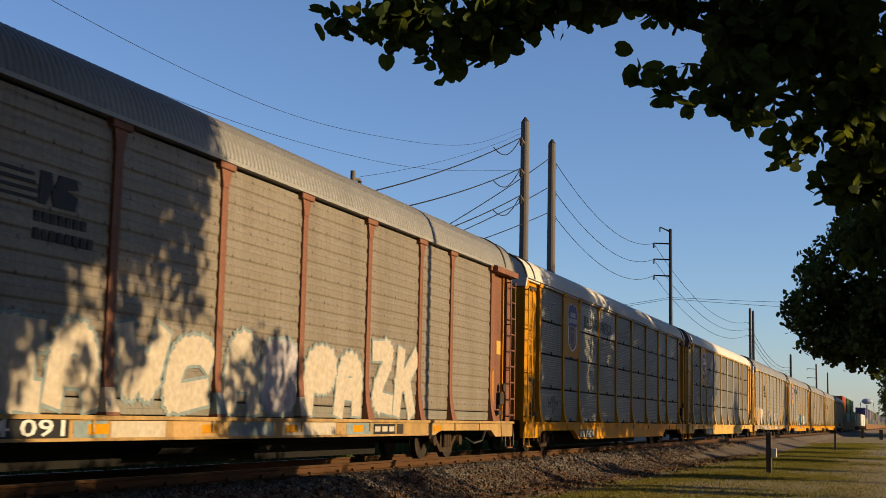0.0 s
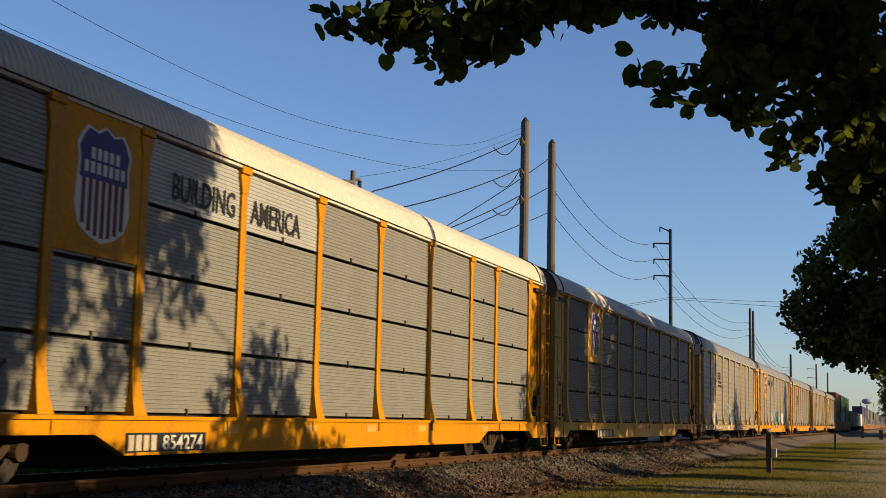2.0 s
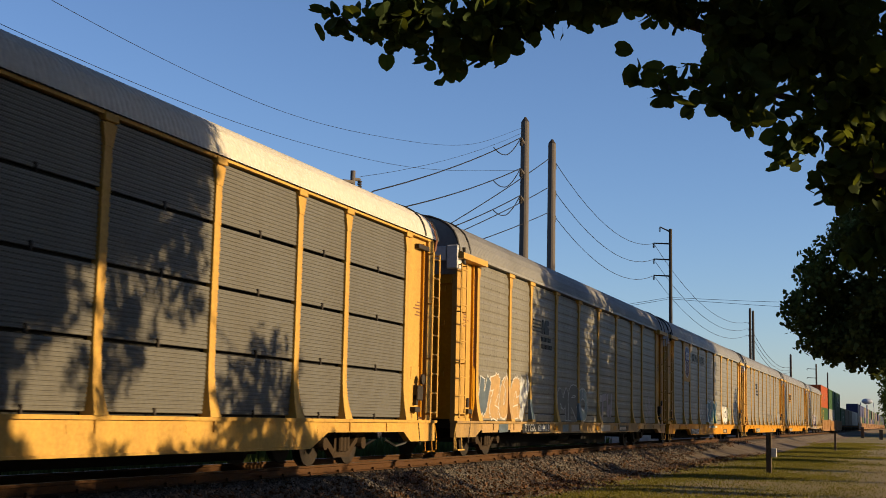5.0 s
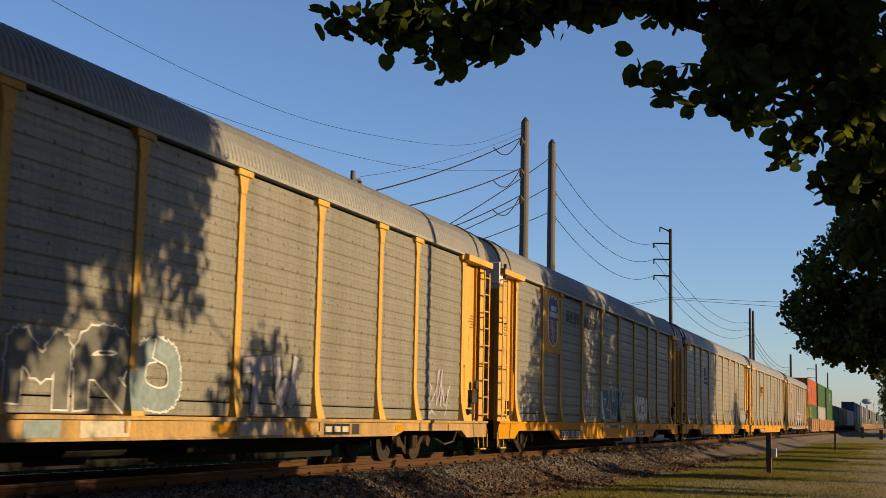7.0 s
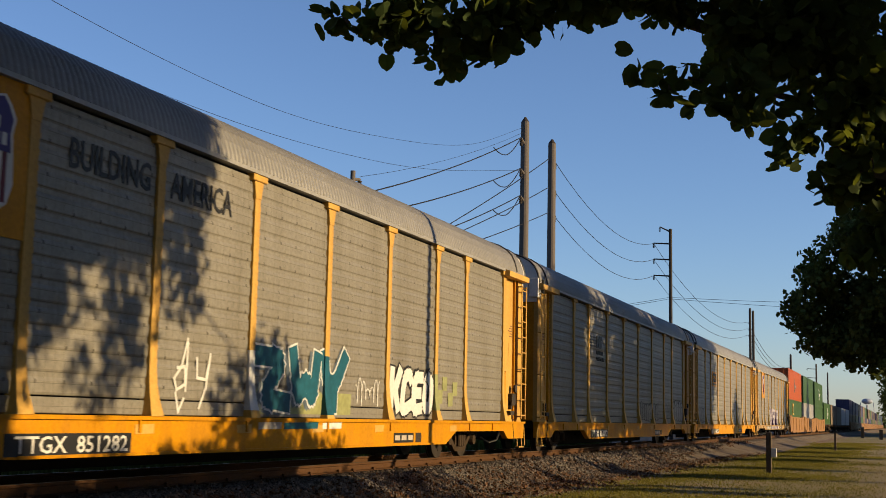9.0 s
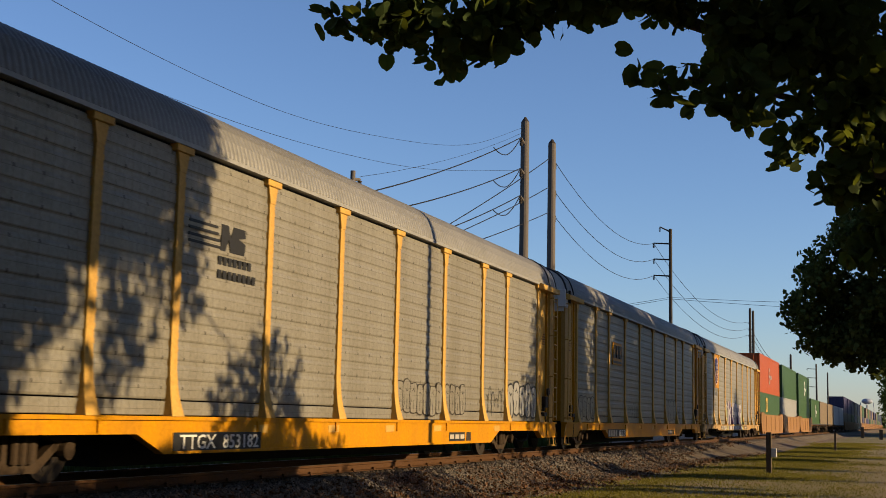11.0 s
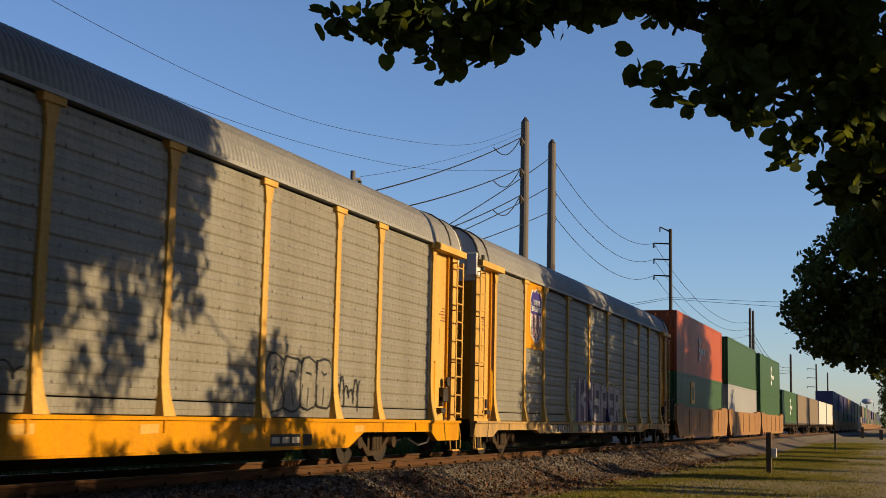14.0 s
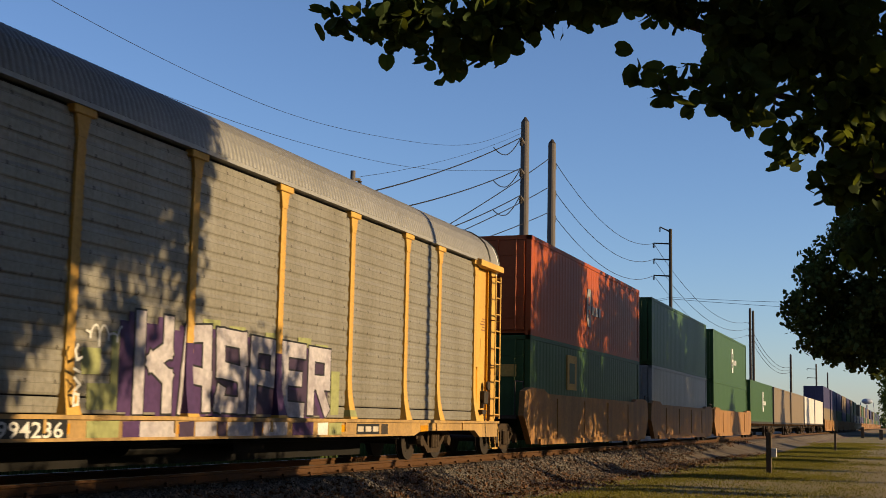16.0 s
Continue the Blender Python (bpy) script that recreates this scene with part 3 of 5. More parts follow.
# big unseen trees added round the viewpoint to keep skylight off the wagon sides
for i, (x, y, h) in enumerate(((1.5, -9.0, 13.0), (13.4, -11.5, 18.0), (-7.0, -6.0, 13.0), (-9.0, 5.0, 12.0), (-2.0, -16, 14))):
    tree("tall broad dense tree added out of view to block skylight", (x, y, -0.7),
         [((x, y, -0.7), (x, y, h * 0.4), 0.35, 0.26), ((x, y, h * 0.4), (x + 1.6, y + 1, h * 0.75), 0.18, 0.07), ((x, y, h * 0.4), (x - 1.6, y - 0.6, h * 0.75), 0.18, 0.07)],
         [((x, y, h * 0.55), (2.9, 3.4, h * 0.12)), ((x - 1.4, y, h * 0.75), (2.4, 2.4, h * 0.16)), ((x + 1.3, y + 0.4, h * 0.78), (2.4, 2.4, h * 0.16)), ((x, y, h * 0.95), (2.0, 2.0, h * 0.1))],
         6.5, 0.3, 90 + i, LEAF_FAR)
# low trees at the back of the verge, nearly all added unseen for shade
for i, (x, y, h) in enumerate(((4.0, -15.0, 6.0), (-15.0, -14, 5.4), (-10.0, -14.5, 5.2), (-5.5, -14, 5.6), (-1.0, -14.4, 5.2), (8.2, -14.2, 5.0), (12.2, -14.5, 4.8), (16.0, -14.0, 4.0), (21.5, -15.0, 4.6), (27.0, -14.2, 3.6), (31.5, -15, 3.4), (37.5, -16, 3.4), (43.0, -16.5, 3.6), (48.5, -16, 3.2), (54.5, -16.5, 3.6), (62.5, -16, 3.4), (70, -16.4, 3.6), (79, -16, 3.8), (89, -16, 3.8), (82, -1.6, 6.2), (118, 0.2, 7.5), (150, 1.0, 9.0))):
    tree("low bushy tree in a verge row mostly added unseen for shade", (x, y, -0.7),
         [((x, y, -0.7), (x, y, h * 0.5), 0.16, 0.1), ((x, y, h * 0.5), (x + 0.5, y + 0.3, h * 0.8), 0.08, 0.04)],
         [((x, y, h * 0.58), (2.3, 1.6, h * 0.3)), ((x - 1.2, y, h * 0.42), (1.5, 1.3, h * 0.22)), ((x + 1.3, y + 0.2, h * 0.4), (1.5, 1.3, h * 0.22)), ((x + 0.3, y, h * 0.8), (1.2, 1.0, h * 0.18))],
         2.4, 0.26, 40 + i, LEAF_FAR)
# small unseen trees added so their crowns throw bands of shade over the lawn
for i, (x, y, w, z) in enumerate(((31.2, -6.2, 0.9, 2.2), (33.6, -6.6, 0.6, 2.6), (40.6, -6.5, 1.7, 2.5), (49.5, -6.6, 1.0, 2.2), (60.5, -6.4, 2.2, 2.4), (68.0, -6.6, 1.2, 2.0), (80.0, -6.4, 3.0, 2.5), (97.0, -6.5, 4.0, 2.4))):
    tree("small round-crowned tree added out of view for shade bands", (x, y, -0.7),
         [((x, y, -0.7), (x, y, z), 0.09, 0.06), ((x, y, z - 0.6), (x + w * 0.6, y, z + 0.4), 0.04, 0.02)],
         [((x, y, z), (w, 0.9, 0.75)), ((x + w * 0.5, y, z + 0.6), (w * 0.6, 0.7, 0.4)), ((x - w * 0.5, y + 0.2, z - 0.3), (w * 0.7, 0.7, 0.4))],
         5.0, 0.16, 140 + i, LEAF_FAR)
# shrubs outside the view, added to shade the near rail, ballast and bogies
for i, (x, y) in enumerate(((16.0, -5.4), (18.8, -5.2), (21.2, -5.8))):
    tree("tall leafy shrub added out of view to shade the track", (x, y, -0.7),
         [((x, y, -0.7), (x, y, 1.2), 0.06, 0.04), ((x, y, 0.2), (x + 0.7, y, 2.0), 0.04, 0.02), ((x, y, 0.2), (x - 0.7, y, 2.0), 0.04, 0.02)],
         [((x, y, 1.9), (1.6, 0.9, 1.4)), ((x, y, 3.2), (1.7, 0.8, 0.7)), ((x - 0.9, y, 3.8), (0.7, 0.6, 0.45)), ((x + 0.7, y, 3.7), (0.8, 0.6, 0.5))],
         3.0, 0.16, 70 + i, LEAF)


def make_weeds():
    """Tall weeds beyond the track, added to darken the gap under the wagons."""
    rng = random.Random(19)
    vs, fs = [], []
    for k in range(22000):
        x, y = 6 + 60 * rng.random(), rng.uniform(14.3, 17.5)
        h, w, a = rng.uniform(0.5, 1.2), rng.uniform(0.03, 0.07), rng.random() * 6.28
        c, s = math.cos(a) * w, math.sin(a) * w
        o = len(vs)
        vs += [(x - c, y - s, -0.7), (x + c, y + s, -0.7), (x + rng.uniform(-0.15, 0.15), y + rng.uniform(-0.15, 0.15), -0.7 + h)]
        fs.append((o, o + 1, o + 2))
    me = bpy.data.meshes.new("weeds")
    me.from_pydata(vs, [], fs)
    me.materials.append(LEAF_FAR)
    tagged(new("weeds", me), "dark tall weeds added to darken the gap under the wagons", "weeds", kind="stuff")


make_weeds()


def make_litter():
    """Dead leaves along the toe of the ballast."""
    rng = random.Random(77)
    vs, fs = [], []
    for k in range(9000):
        x = 16 + 70 * rng.random() ** 1.5
        y = 8.5 + rng.gauss(0, 0.55)
        z = max(bed_z(y), terrain_z(x, y)) + 0.015
        h = rng.uniform(0.03, 0.07) * (1 + x / 90)
        q = Euler((rng.gauss(0, 0.5), rng.gauss(0, 0.5), rng.random() * 6.28)).to_matrix()
        o = len(vs)
        for a, b in ((-1, 0), (0, -0.6), (1, 0), (0, 0.6)):
            w = q @ Vector((a * h, b * h, 0.3 * h * abs(a)))
            vs.append((x + w.x, y + w.y, z + w.z))
        fs.append((o, o + 1, o + 2, o + 3))
    me = bpy.data.meshes.new("leaf_litter")
    me.from_pydata(vs, [], fs)
    me.materials.append(LITTER)
    tagged(new("leaf_litter", me), "brown dead leaves beside the ballast", "leaves", kind="stuff")


make_litter()


# ---- the train ----
LEN = 27.65
POSTS = (1.75, 4.5, 6.53, 9.35, 12.2, 15.04, 17.95, 20.8, 22.83, 25.9)
TIERS = (0.90, 1.86, 2.85, 3.81, 4.79)
MOVERS = []          # (thing, where it stands along the track at the start)


def wheelset_mesh():
    bm = B()
    for s in (-1, 1):
        y = s * 0.755
        rod(bm, (0, y - s * 0.055, 0), (0, y + s * 0.065, 0), 0.42, 0.425, 28)
        rod(bm, (0, y - s * 0.08, 0), (0, y - s * 0.055, 0), 0.45, 0.45, 28)
        rod(bm, (0, y + s * 0.06, 0), (0, y + s * 0.09, 0), 0.14, 0.13, 14)
        for k in range(3):
            a = k * 2.094
            rod(bm, (0.25 * math.cos(a), y + s * 0.06, 0.25 * math.sin(a)), (0.25 * math.cos(a), y + s * 0.072, 0.25 * math.sin(a)), 0.035, 0.035, 8)
    rod(bm, (0, -1.05, 0), (0, 1.05, 0), 0.085, 0.085, 12)
    return bm


def truck_frame_mesh():
    bm = B()
    for s in (-1, 1):
        y = s * 1.02
        top = [(-1.10, 0.60), (-0.80, 0.65), (-0.35, 0.82), (0.35, 0.82), (0.80, 0.65), (1.10, 0.60), (1.10, 0.46), (0.80, 0.50), (0.30, 0.66), (-0.30, 0.66), (-0.80, 0.50), (-1.10, 0.46)]
        prism(bm, top, 1, y - 0.07, y + 0.07)
        for k in (-1, 1):
            prism(bm, [(k * 0.86, 0.52), (k * 0.70, 0.54), (k * 0.30, 0.28), (k * 0.36, 0.16)], 1, y - 0.06, y + 0.06)
            prism(bm, [(k * 0.24, 0.24), (k * 0.34, 0.24), (k * 0.34, 0.70), (k * 0.24, 0.70)], 1, y - 0.06, y + 0.06)
        prism(bm, [(-0.37, 0.15), (0.37, 0.15), (0.32, 0.27), (-0.32, 0.27)], 1, y - 0.065, y + 0.065)
        for x in (-0.16, 0, 0.16):
            rod(bm, (x, y + s * 0.09, 0.27), (x, y + s * 0.09, 0.62), 0.065, 0.065, 10)
        for x in (-0.89, 0.89):
            rod(bm, (x, y - 0.05, 0.42), (x, y + s * 0.14, 0.42), 0.14, 0.12, 12)
    box(bm, -0.2, 0.2, -1.1, 1.1, 0.45, 0.68)
    return bm


def add_truck(car, x, proto):
    """A bogie under a car: side frames with springs, and two wheelsets."""
    if "frame" not in proto:
        proto["frame"] = part("truck", truck_frame_mesh(), TRUCK, car, "dusty cast steel bogie")
        t = proto["frame"]
    else:
        t = share("truck", proto["frame"], car)
        tagged(t, "dusty cast steel bogie")
    t.location.x = x
    for dx in (-0.89, 0.89):
        if "wheel" not in proto:
            proto["wheel"] = w = part("wheelset", wheelset_mesh(), WHEEL, t, "steel wheels with worn treads")
        else:
            w = share("wheelset", proto["wheel"], t)
        w.location = (dx, 0, 0.42)
    return t


BOGIE = {}


def roof_profile(k=1.0):
    near = [(-1.60, 4.85), (-1.585, 4.93), (-1.53, 5.10), (-1.44, 5.26), (-1.30, 5.39), (-1.10, 5.50), (-0.85, 5.58), (-0.5, 5.63), (0, 5.65)]
    near = [(y, 4.85 + (z - 4.85) * k) for y, z in near]
    return near + [(-y, z) for y, z in near[-2::-1]]


def ribbed_panel(x0, x1, z0, z1, step, depth, y=-1.49):
    """A sheet with horizontal ribs, its back closed."""
    bm = B()
    n = max(2, round((z1 - z0) / step))
    h = (z1 - z0) / n
    out = [(y + 0.03, z0), (y + 0.03, z1)]
    line = []
    for i in range(n):
        z = z0 + i * h
        line += [(y - depth, z + h * 0.12), (y - depth, z + h * 0.62), (y, z + h * 0.78), (y, z + h * 0.98)]
    line = [(y, z0)] + line + [(y, z1)]
    prism(bm, out + line[::-1], 0, x0, x1)
    return bm


POST_CURVE = ((4.84, 0.088, 1.54), (1.80, 0.088, 1.54), (1.55, 0.092, 1.546), (1.32, 0.102, 1.566), (1.12, 0.120, 1.600), (0.98, 0.142, 1.635), (0.885, 0.160, 1.662))


def post_loft(bm, z0, z1, grow=0.0, back=1.44):
    """The upright between two heights: straight, then widening and bowing out to the sill."""
    def at(z):
        for (za, wa, ya), (zb, wb, yb) in zip(POST_CURVE, POST_CURVE[1:]):
            if z >= zb:
                k = (za - z) / (za - zb)
                return wa + (wb - wa) * k, ya + (yb - ya) * k
        return POST_CURVE[-1][1:]
    zs = [z1] + [z for z, *_ in POST_CURVE if z0 < z < z1] + [z0]
    rings = []
    for z in zs:
        w, y = at(z)
        w, y = w + grow, y + grow
        rings.append([bm.verts.new(p) for p in ((-w, -back, z), (-w, -y, z), (w, -y, z), (w, -back, z))])
    for a, b in zip(rings, rings[1:]):
        for i in range(4):
            bm.faces.new((a[i], a[(i + 1) % 4], b[(i + 1) % 4], b[i]))
    bm.faces.new(rings[0])
    bm.faces.new(rings[-1][::-1])
    return bm


def post_mesh(wide):
    """A side post with a T head at the eave, a foot that flares to the sill, and lugs along one edge."""
    bm = post_loft(B(), 0.885, 4.84)
    w = 0.088
    box(bm, -0.24 if wide else -0.16, 0.24 if wide else 0.16, -1.585, -1.45, 4.68 if wide else 4.72, 4.84, 0.012)
    prism(bm, [(-w, 4.40), (-0.16, 4.70), (0.16, 4.70), (w, 4.40)], 1, -1.55, -1.50)
    for z in (1.6 + 0.2 * i for i in range(15)):
        box(bm, w, w + 0.03, -1.53, -1.50, z, z + 0.07)
    return bm


def sill_mesh(deep=True):
    """The side sill: deep between the bogies, raised over them, with a step at each end."""
    c = LEN
    d = 0.36 if deep else 0.56
    low = [(0.05, 0.44), (1.5, 0.44), (1.9, 0.64), (5.6, 0.64), (6.3, d)] if deep else [(0.05, 0.50), (1.5, 0.50), (1.9, 0.66), (5.6, 0.66), (6.0, d)]
    out = low + [(c - x, z) for x, z in low[::-1]] + [(c - 0.05, 0.88), (0.05, 0.88)]
    bm = prism(B(), out, 1, -1.60, -1.46)
    box(bm, 0.02, c - 0.02, -1.645, -1.46, 0.83, 0.885)
    low2 = [(6.5, d), (c - 6.5, d), (c - 6.5, d + 0.04), (6.5, d + 0.04)]
    prism(bm, low2, 1, -1.64, -1.58)
    for x in (2.9, 4.7, 9, 12, 15, 18, 23, 24.8):
        box(bm, x - 0.03, x + 0.03, -1.625, -1.58, 0.66, 0.84)
    return bm


def end_zone(car, old, paint, flip):
    """The ladder, sliding door, header and step at one end of the near side."""
    def X(x):
        return LEN - x if flip else x

    def bx(bm, x0, x1, *rest):
        return box(bm, X(x0), X(x1), *rest)

    def rd(bm, p, q, *rest):
        return rod(bm, (X(p[0]), *p[1:]), (X(q[0]), *q[1:]), *rest)

    skin = part("end_panel", bx(bx(B(), 0.12, 0.52, -1.54, -1.42, 0.88, 4.80), 0.50, 1.52, -1.47, -1.42, 0.88, 4.80), paint, car)
    if flip:
        part("door_track", bx(B(), 0.53, 0.70, -1.475, -1.40, 0.9, 4.7), RECESS, skin)
        part("door_rail", bx(B(), 0.72, 0.78, -1.53, -1.46, 0.95, 4.7), paint, skin)
    elif not old:
        part("door_track", bx(B(), 1.46, 1.66, -1.475, -1.40, 0.9, 4.7), RECESS, skin)
        part("door_rail", bx(B(), 1.36, 1.42, -1.53, -1.46, 0.95, 4.7), paint, skin)
    else:
        part("door_stop", prism(B(), [(0.62, 2.12), (1.28, 2.08), (1.28, 1.2), (1.05, 0.95), (0.95, 1.0), (1.16, 1.25), (1.16, 1.98), (0.62, 2.02)], 1, -1.52, -1.46), STEEL, skin)
    part("latch_box", bx(bx(B(), 0.95, 1.25, -1.60, -1.46, 1.05, 1.16, 0.01), 1.0, 1.1, -1.56, -1.46, 1.2, 1.42, 0.01), STEEL, skin)
    if flip:
        part("brake_wheel", rd(bx(B(), 0.80, 1.10, -1.60, -1.46, 1.30, 1.62, 0.02), (0.92, -1.59, 1.75), (0.92, -1.64, 1.75), 0.11, 0.11, 14), STEEL, skin)
    if old:
        part("placard", bx(B(), 0.75, 1.25, -1.478, -1.468, 1.75, 2.02), PALE, skin)
        part("hood", bx(B(), 0.55, 1.2, -1.58, -1.44, 4.56, 4.66, 0.01), STEEL, skin)
    else:
        part("header", prism(B(), [(-1.72, 4.66), (-1.72, 4.80), (-1.42, 4.90), (-1.42, 4.66)], 0, X(0.05), X(1.9)), paint, skin)
        part("placard", bx(B(), 0.80, 1.15, -1.478, -1.468, 2.6, 2.95), PALE, skin)
        part("chute", prism(B(), [(X(1.48), 1.02), (X(1.62), 1.3), (X(1.62), 2.1), (X(1.50), 2.2)], 1, -1.52, -1.44), paint, skin)
    for i in range(5):
        z = 3.4 - i * 0.07
        part("mark_bar", bx(B(), 0.82, 1.0 + 0.1 * (i % 3), -1.476, -1.469, z, z + 0.025), BROWN, skin)
    lad = B()
    for x in (0.10, 0.50):
        bx(lad, x - 0.03, x + 0.03, -1.665, -1.645, 0.95, 4.55)
        for z in (1.0, 2.2, 3.4, 4.5):
            bx(lad, x - 0.02, x + 0.02, -1.65, -1.53, z, z + 0.03)
    lad = part("ladder", lad, paint, skin)
    rung = None
    for i in range(9):
        z = 1.05 + i * 0.42
        if rung is None:
            rung = part("rung", rd(B(), (0.10, -1.655, 0), (0.50, -1.655, 0), 0.019, 0.019, 6), paint, lad)
            rung.location.z = z
        else:
            share("rung", rung, lad, pose(0, 0, z))
    st = B()
    for x in (0.14, 0.56):
        rd(st, (x, -1.56, 0.5), (x, -1.58, 0.22), 0.014, 0.014, 6)
    bx(st, 0.12, 0.58, -1.64, -1.52, 0.20, 0.23)
    rd(st, (0.10, -1.6, 0.85), (-0.06, -1.60, 0.55), 0.012, 0.012, 6)
    rd(st, (-0.06, -1.6, 0.55), (-0.06, -1.60, 0.25), 0.012, 0.012, 6)
    part("step", st, paint if old else PINK, skin)
    br = B()
    for i in range(7):
        rd(br, (1.15 - i * 0.03, -1.60, 1.05 - i * 0.1), (1.12 - i * 0.03, -1.60, 0.96 - i * 0.1), 0.018, 0.014, 6)
    part("brake_chain", br, STEEL, skin)
    return skin


def autorack(kind):
    """A covered car carrier, built once for each kind of cladding; near side at y = -1.5."""
    old = kind == "old"
    car = empty("covered_car_carrier")
    paint, sheet = YELLOW, PANEL_OLD if old else PANEL
    # solid near-black core puts interior shade into the gaps between panels
    part("body", box(B(), 0.35, LEN - 0.35, -1.38, 1.38, 0.7, 4.9), INNER, car)
    part("underframe", box(box(B(), 0.3, LEN - 0.3, -0.35, 0.35, 0.45, 0.85), 6.0, LEN - 6.0, -1.2, 1.2, 0.62, 0.84), UNDER_SHADE, car)
    sill = part("sill", sill_mesh(old), paint, car)
    share("sill", sill, car, pose(LEN, 0, 0, 0, 0, 180))
    post = None
    half = pose(LEN, 0, 0, 0, 0, 180)
    for x in POSTS:
        if post is None:
            post = part("post", post_mesh(not old), paint, car)
            post.location.x = x
        else:
            share("post", post, car, pose(x, 0, 0))
        share("post", post, car, half @ pose(x, 0, 0))
    for a, b in zip(POSTS, POSTS[1:]):
        if old:
            for z0, z1 in zip(TIERS, TIERS[1:]):
                g = part("panel", ribbed_panel(a + 0.07, b - 0.07, z0 + 0.03, z1 - 0.025, 0.062, 0.011), sheet, car)
                box_latch = B()
                m = (a + b) / 2
                box(box_latch, m - 0.02, m + 0.02, -1.525, -1.49, z0 - 0.02, z0 + 0.10)
                part("latch", box_latch, STEEL, g)
        else:
            g = part("panel", ribbed_panel(a + 0.07, b - 0.07, 1.12, 4.74, 0.28, 0.013), sheet, car)
            part("kick_plate", box(B(), a + 0.09, b - 0.09, -1.506, -1.47, 0.90, 1.10, 0.01), sheet, g)
    part("side_wall", ribbed_panel(1.75, LEN - 1.75, 0.9, 4.8, 0.28, 0.014), sheet, car).matrix_basis = half
    rail = part("eave_rail", box(B(), 0.25, LEN - 0.25, -1.56 if old else -1.61, -1.44, 4.80 if old else 4.785, 4.85), ROOF_WHITE if old else C_SILVER, car)
    share("eave_rail", rail, car, half)
    # roof: sheet with cross ribs
    prof = roof_profile(1.0 if old else 1.13)
    vs, fs = [], []
    n = len(prof)
    k = 0
    steps = int((LEN - 0.3) / 0.13)
    for i in range(steps):
        x0 = 0.15 + i * 0.13
        for dx, lift in ((0, 0), (0.035, 0.013), (0.075, 0.013), (0.11, 0)):
            for y, z in prof:
                vs.append((x0 + dx, y * (1 + lift * 0.5), z + lift * (0.3 if abs(y) > 1.5 else 1)))
            k += 1
    fs = [(i * n + j, (i + 1) * n + j, (i + 1) * n + j + 1, i * n + j + 1) for i in range(k - 1) for j in range(n - 1)]
    me = bpy.data.meshes.new("roof")
    me.from_pydata(vs, [], fs)
    me.materials.append(ROOF_WHITE if old else ROOF_GREY)
    roof = new("roof", me)
    roof.parent = car
    for x in (0.85, LEN - 0.9):
        bm = B()
        for (y0, z0), (y1, z1) in zip(prof, prof[1:]):
            rod(bm, (x, y0 * 1.012, z0 + 0.02), (x, y1 * 1.012, z1 + 0.02), 0.022, 0.022, 5)
        part("roof_seam", bm, BLACK, roof)
    for end in (pose(0, 0, 0), half):
        cap = part("end_cap", prism(B(), prof + ([(1.56, 4.62), (-1.56, 4.62)] if old else [(1.50, 4.30), (-1.50, 4.30)]), 0, 0.10, 0.19), WHITE if old else ROOF_GREY, car, "pale sheet-metal gable under the roof")
        cap.matrix_basis = end
        bm = B()
        for (y0, z0), (y1, z1) in zip(prof, prof[1:]):
            rod(bm, (0.09, y0, z0), (0.09, y1, z1), 0.028, 0.028, 5)
        part("gable_trim", bm, BLACK, cap)
        if not old:
            part("gable_box", box(box(B(), 0.02, 0.36, -1.58, -1.30, 4.42, 4.98, 0.02), 0.04, 0.11, -1.28, -0.3, 4.62, 4.95, 0.01), WHITE, cap, "white box at the corner of the gable")
            part("gable_hinge", rod(B(), (0.34, -1.62, 4.55), (0.34, -1.62, 4.95), 0.05, 0.05, 8), BLACK, cap)
        door = part("end_door", box(box(B(), 0.14, 0.22, -1.42, 1.42, 0.92, 4.60 if old else 4.295), 0.10, 0.15, -1.40, 1.40, 4.08, 4.22), paint, car)
        door.matrix_basis = end
        bm = B()
        for z in (1.9, 3.1, 3.9):
            box(bm, 0.09, 0.15, -1.25, -0.55, z, z + 0.12)
        for y in (-1.1, -0.4, 0.3, 1.0):
            box(bm, 0.11, 0.15, y, y + 0.05, 0.95, 4.25)
        part("door_rib", bm, paint, door)
        bm = rod(B(), (0.3, 0, 0.78), (-0.45, 0, 0.78), 0.10, 0.09, 10)
        box(bm, -0.60, -0.38, -0.14, 0.14, 0.62, 0.94, 0.03)
        part("coupler", bm, STEEL, car).matrix_basis = end
        bm = B()
        pts = [(-0.05, -0.5, 0.62), (-0.2, -0.45, 0.35), (-0.45, -0.3, 0.28), (-0.58, -0.1, 0.42)]
        for p, q in zip(pts, pts[1:]):
            rod(bm, p, q, 0.03, 0.03, 6)
        part("air_hose", bm, BLACK, car).matrix_basis = end
    for flip in (False, True):
        skin = end_zone(car, old, paint, flip)
        share("end_panel", skin, car, half)
    rods = B()
    for s in (-1, 1):
        rod(rods, (6.2, s * 1.15, 0.50), (LEN - 6.2, s * 1.15, 0.50), 0.03, 0.03, 6)
        for x in (8, 11, 14, 17, 20):
            box(rods, x - 0.04, x + 0.04, s * 1.15 - 0.04, s * 1.15 + 0.04, 0.48, 0.66)
    rod(rods, (11.5, -0.9, 0.48), (12.9, -0.9, 0.48), 0.17, 0.17, 12)
    box(rods, 14.5, 15.6, -1.05, -0.6, 0.34, 0.6)
    # centre block added to hide the bright gap below the sill
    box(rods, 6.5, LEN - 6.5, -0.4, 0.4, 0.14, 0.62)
    part("brake_gear", rods, UNDER_SHADE, car)
    for x in (3.85, LEN - 3.85):
        add_truck(car, x, BOGIE)
    return car


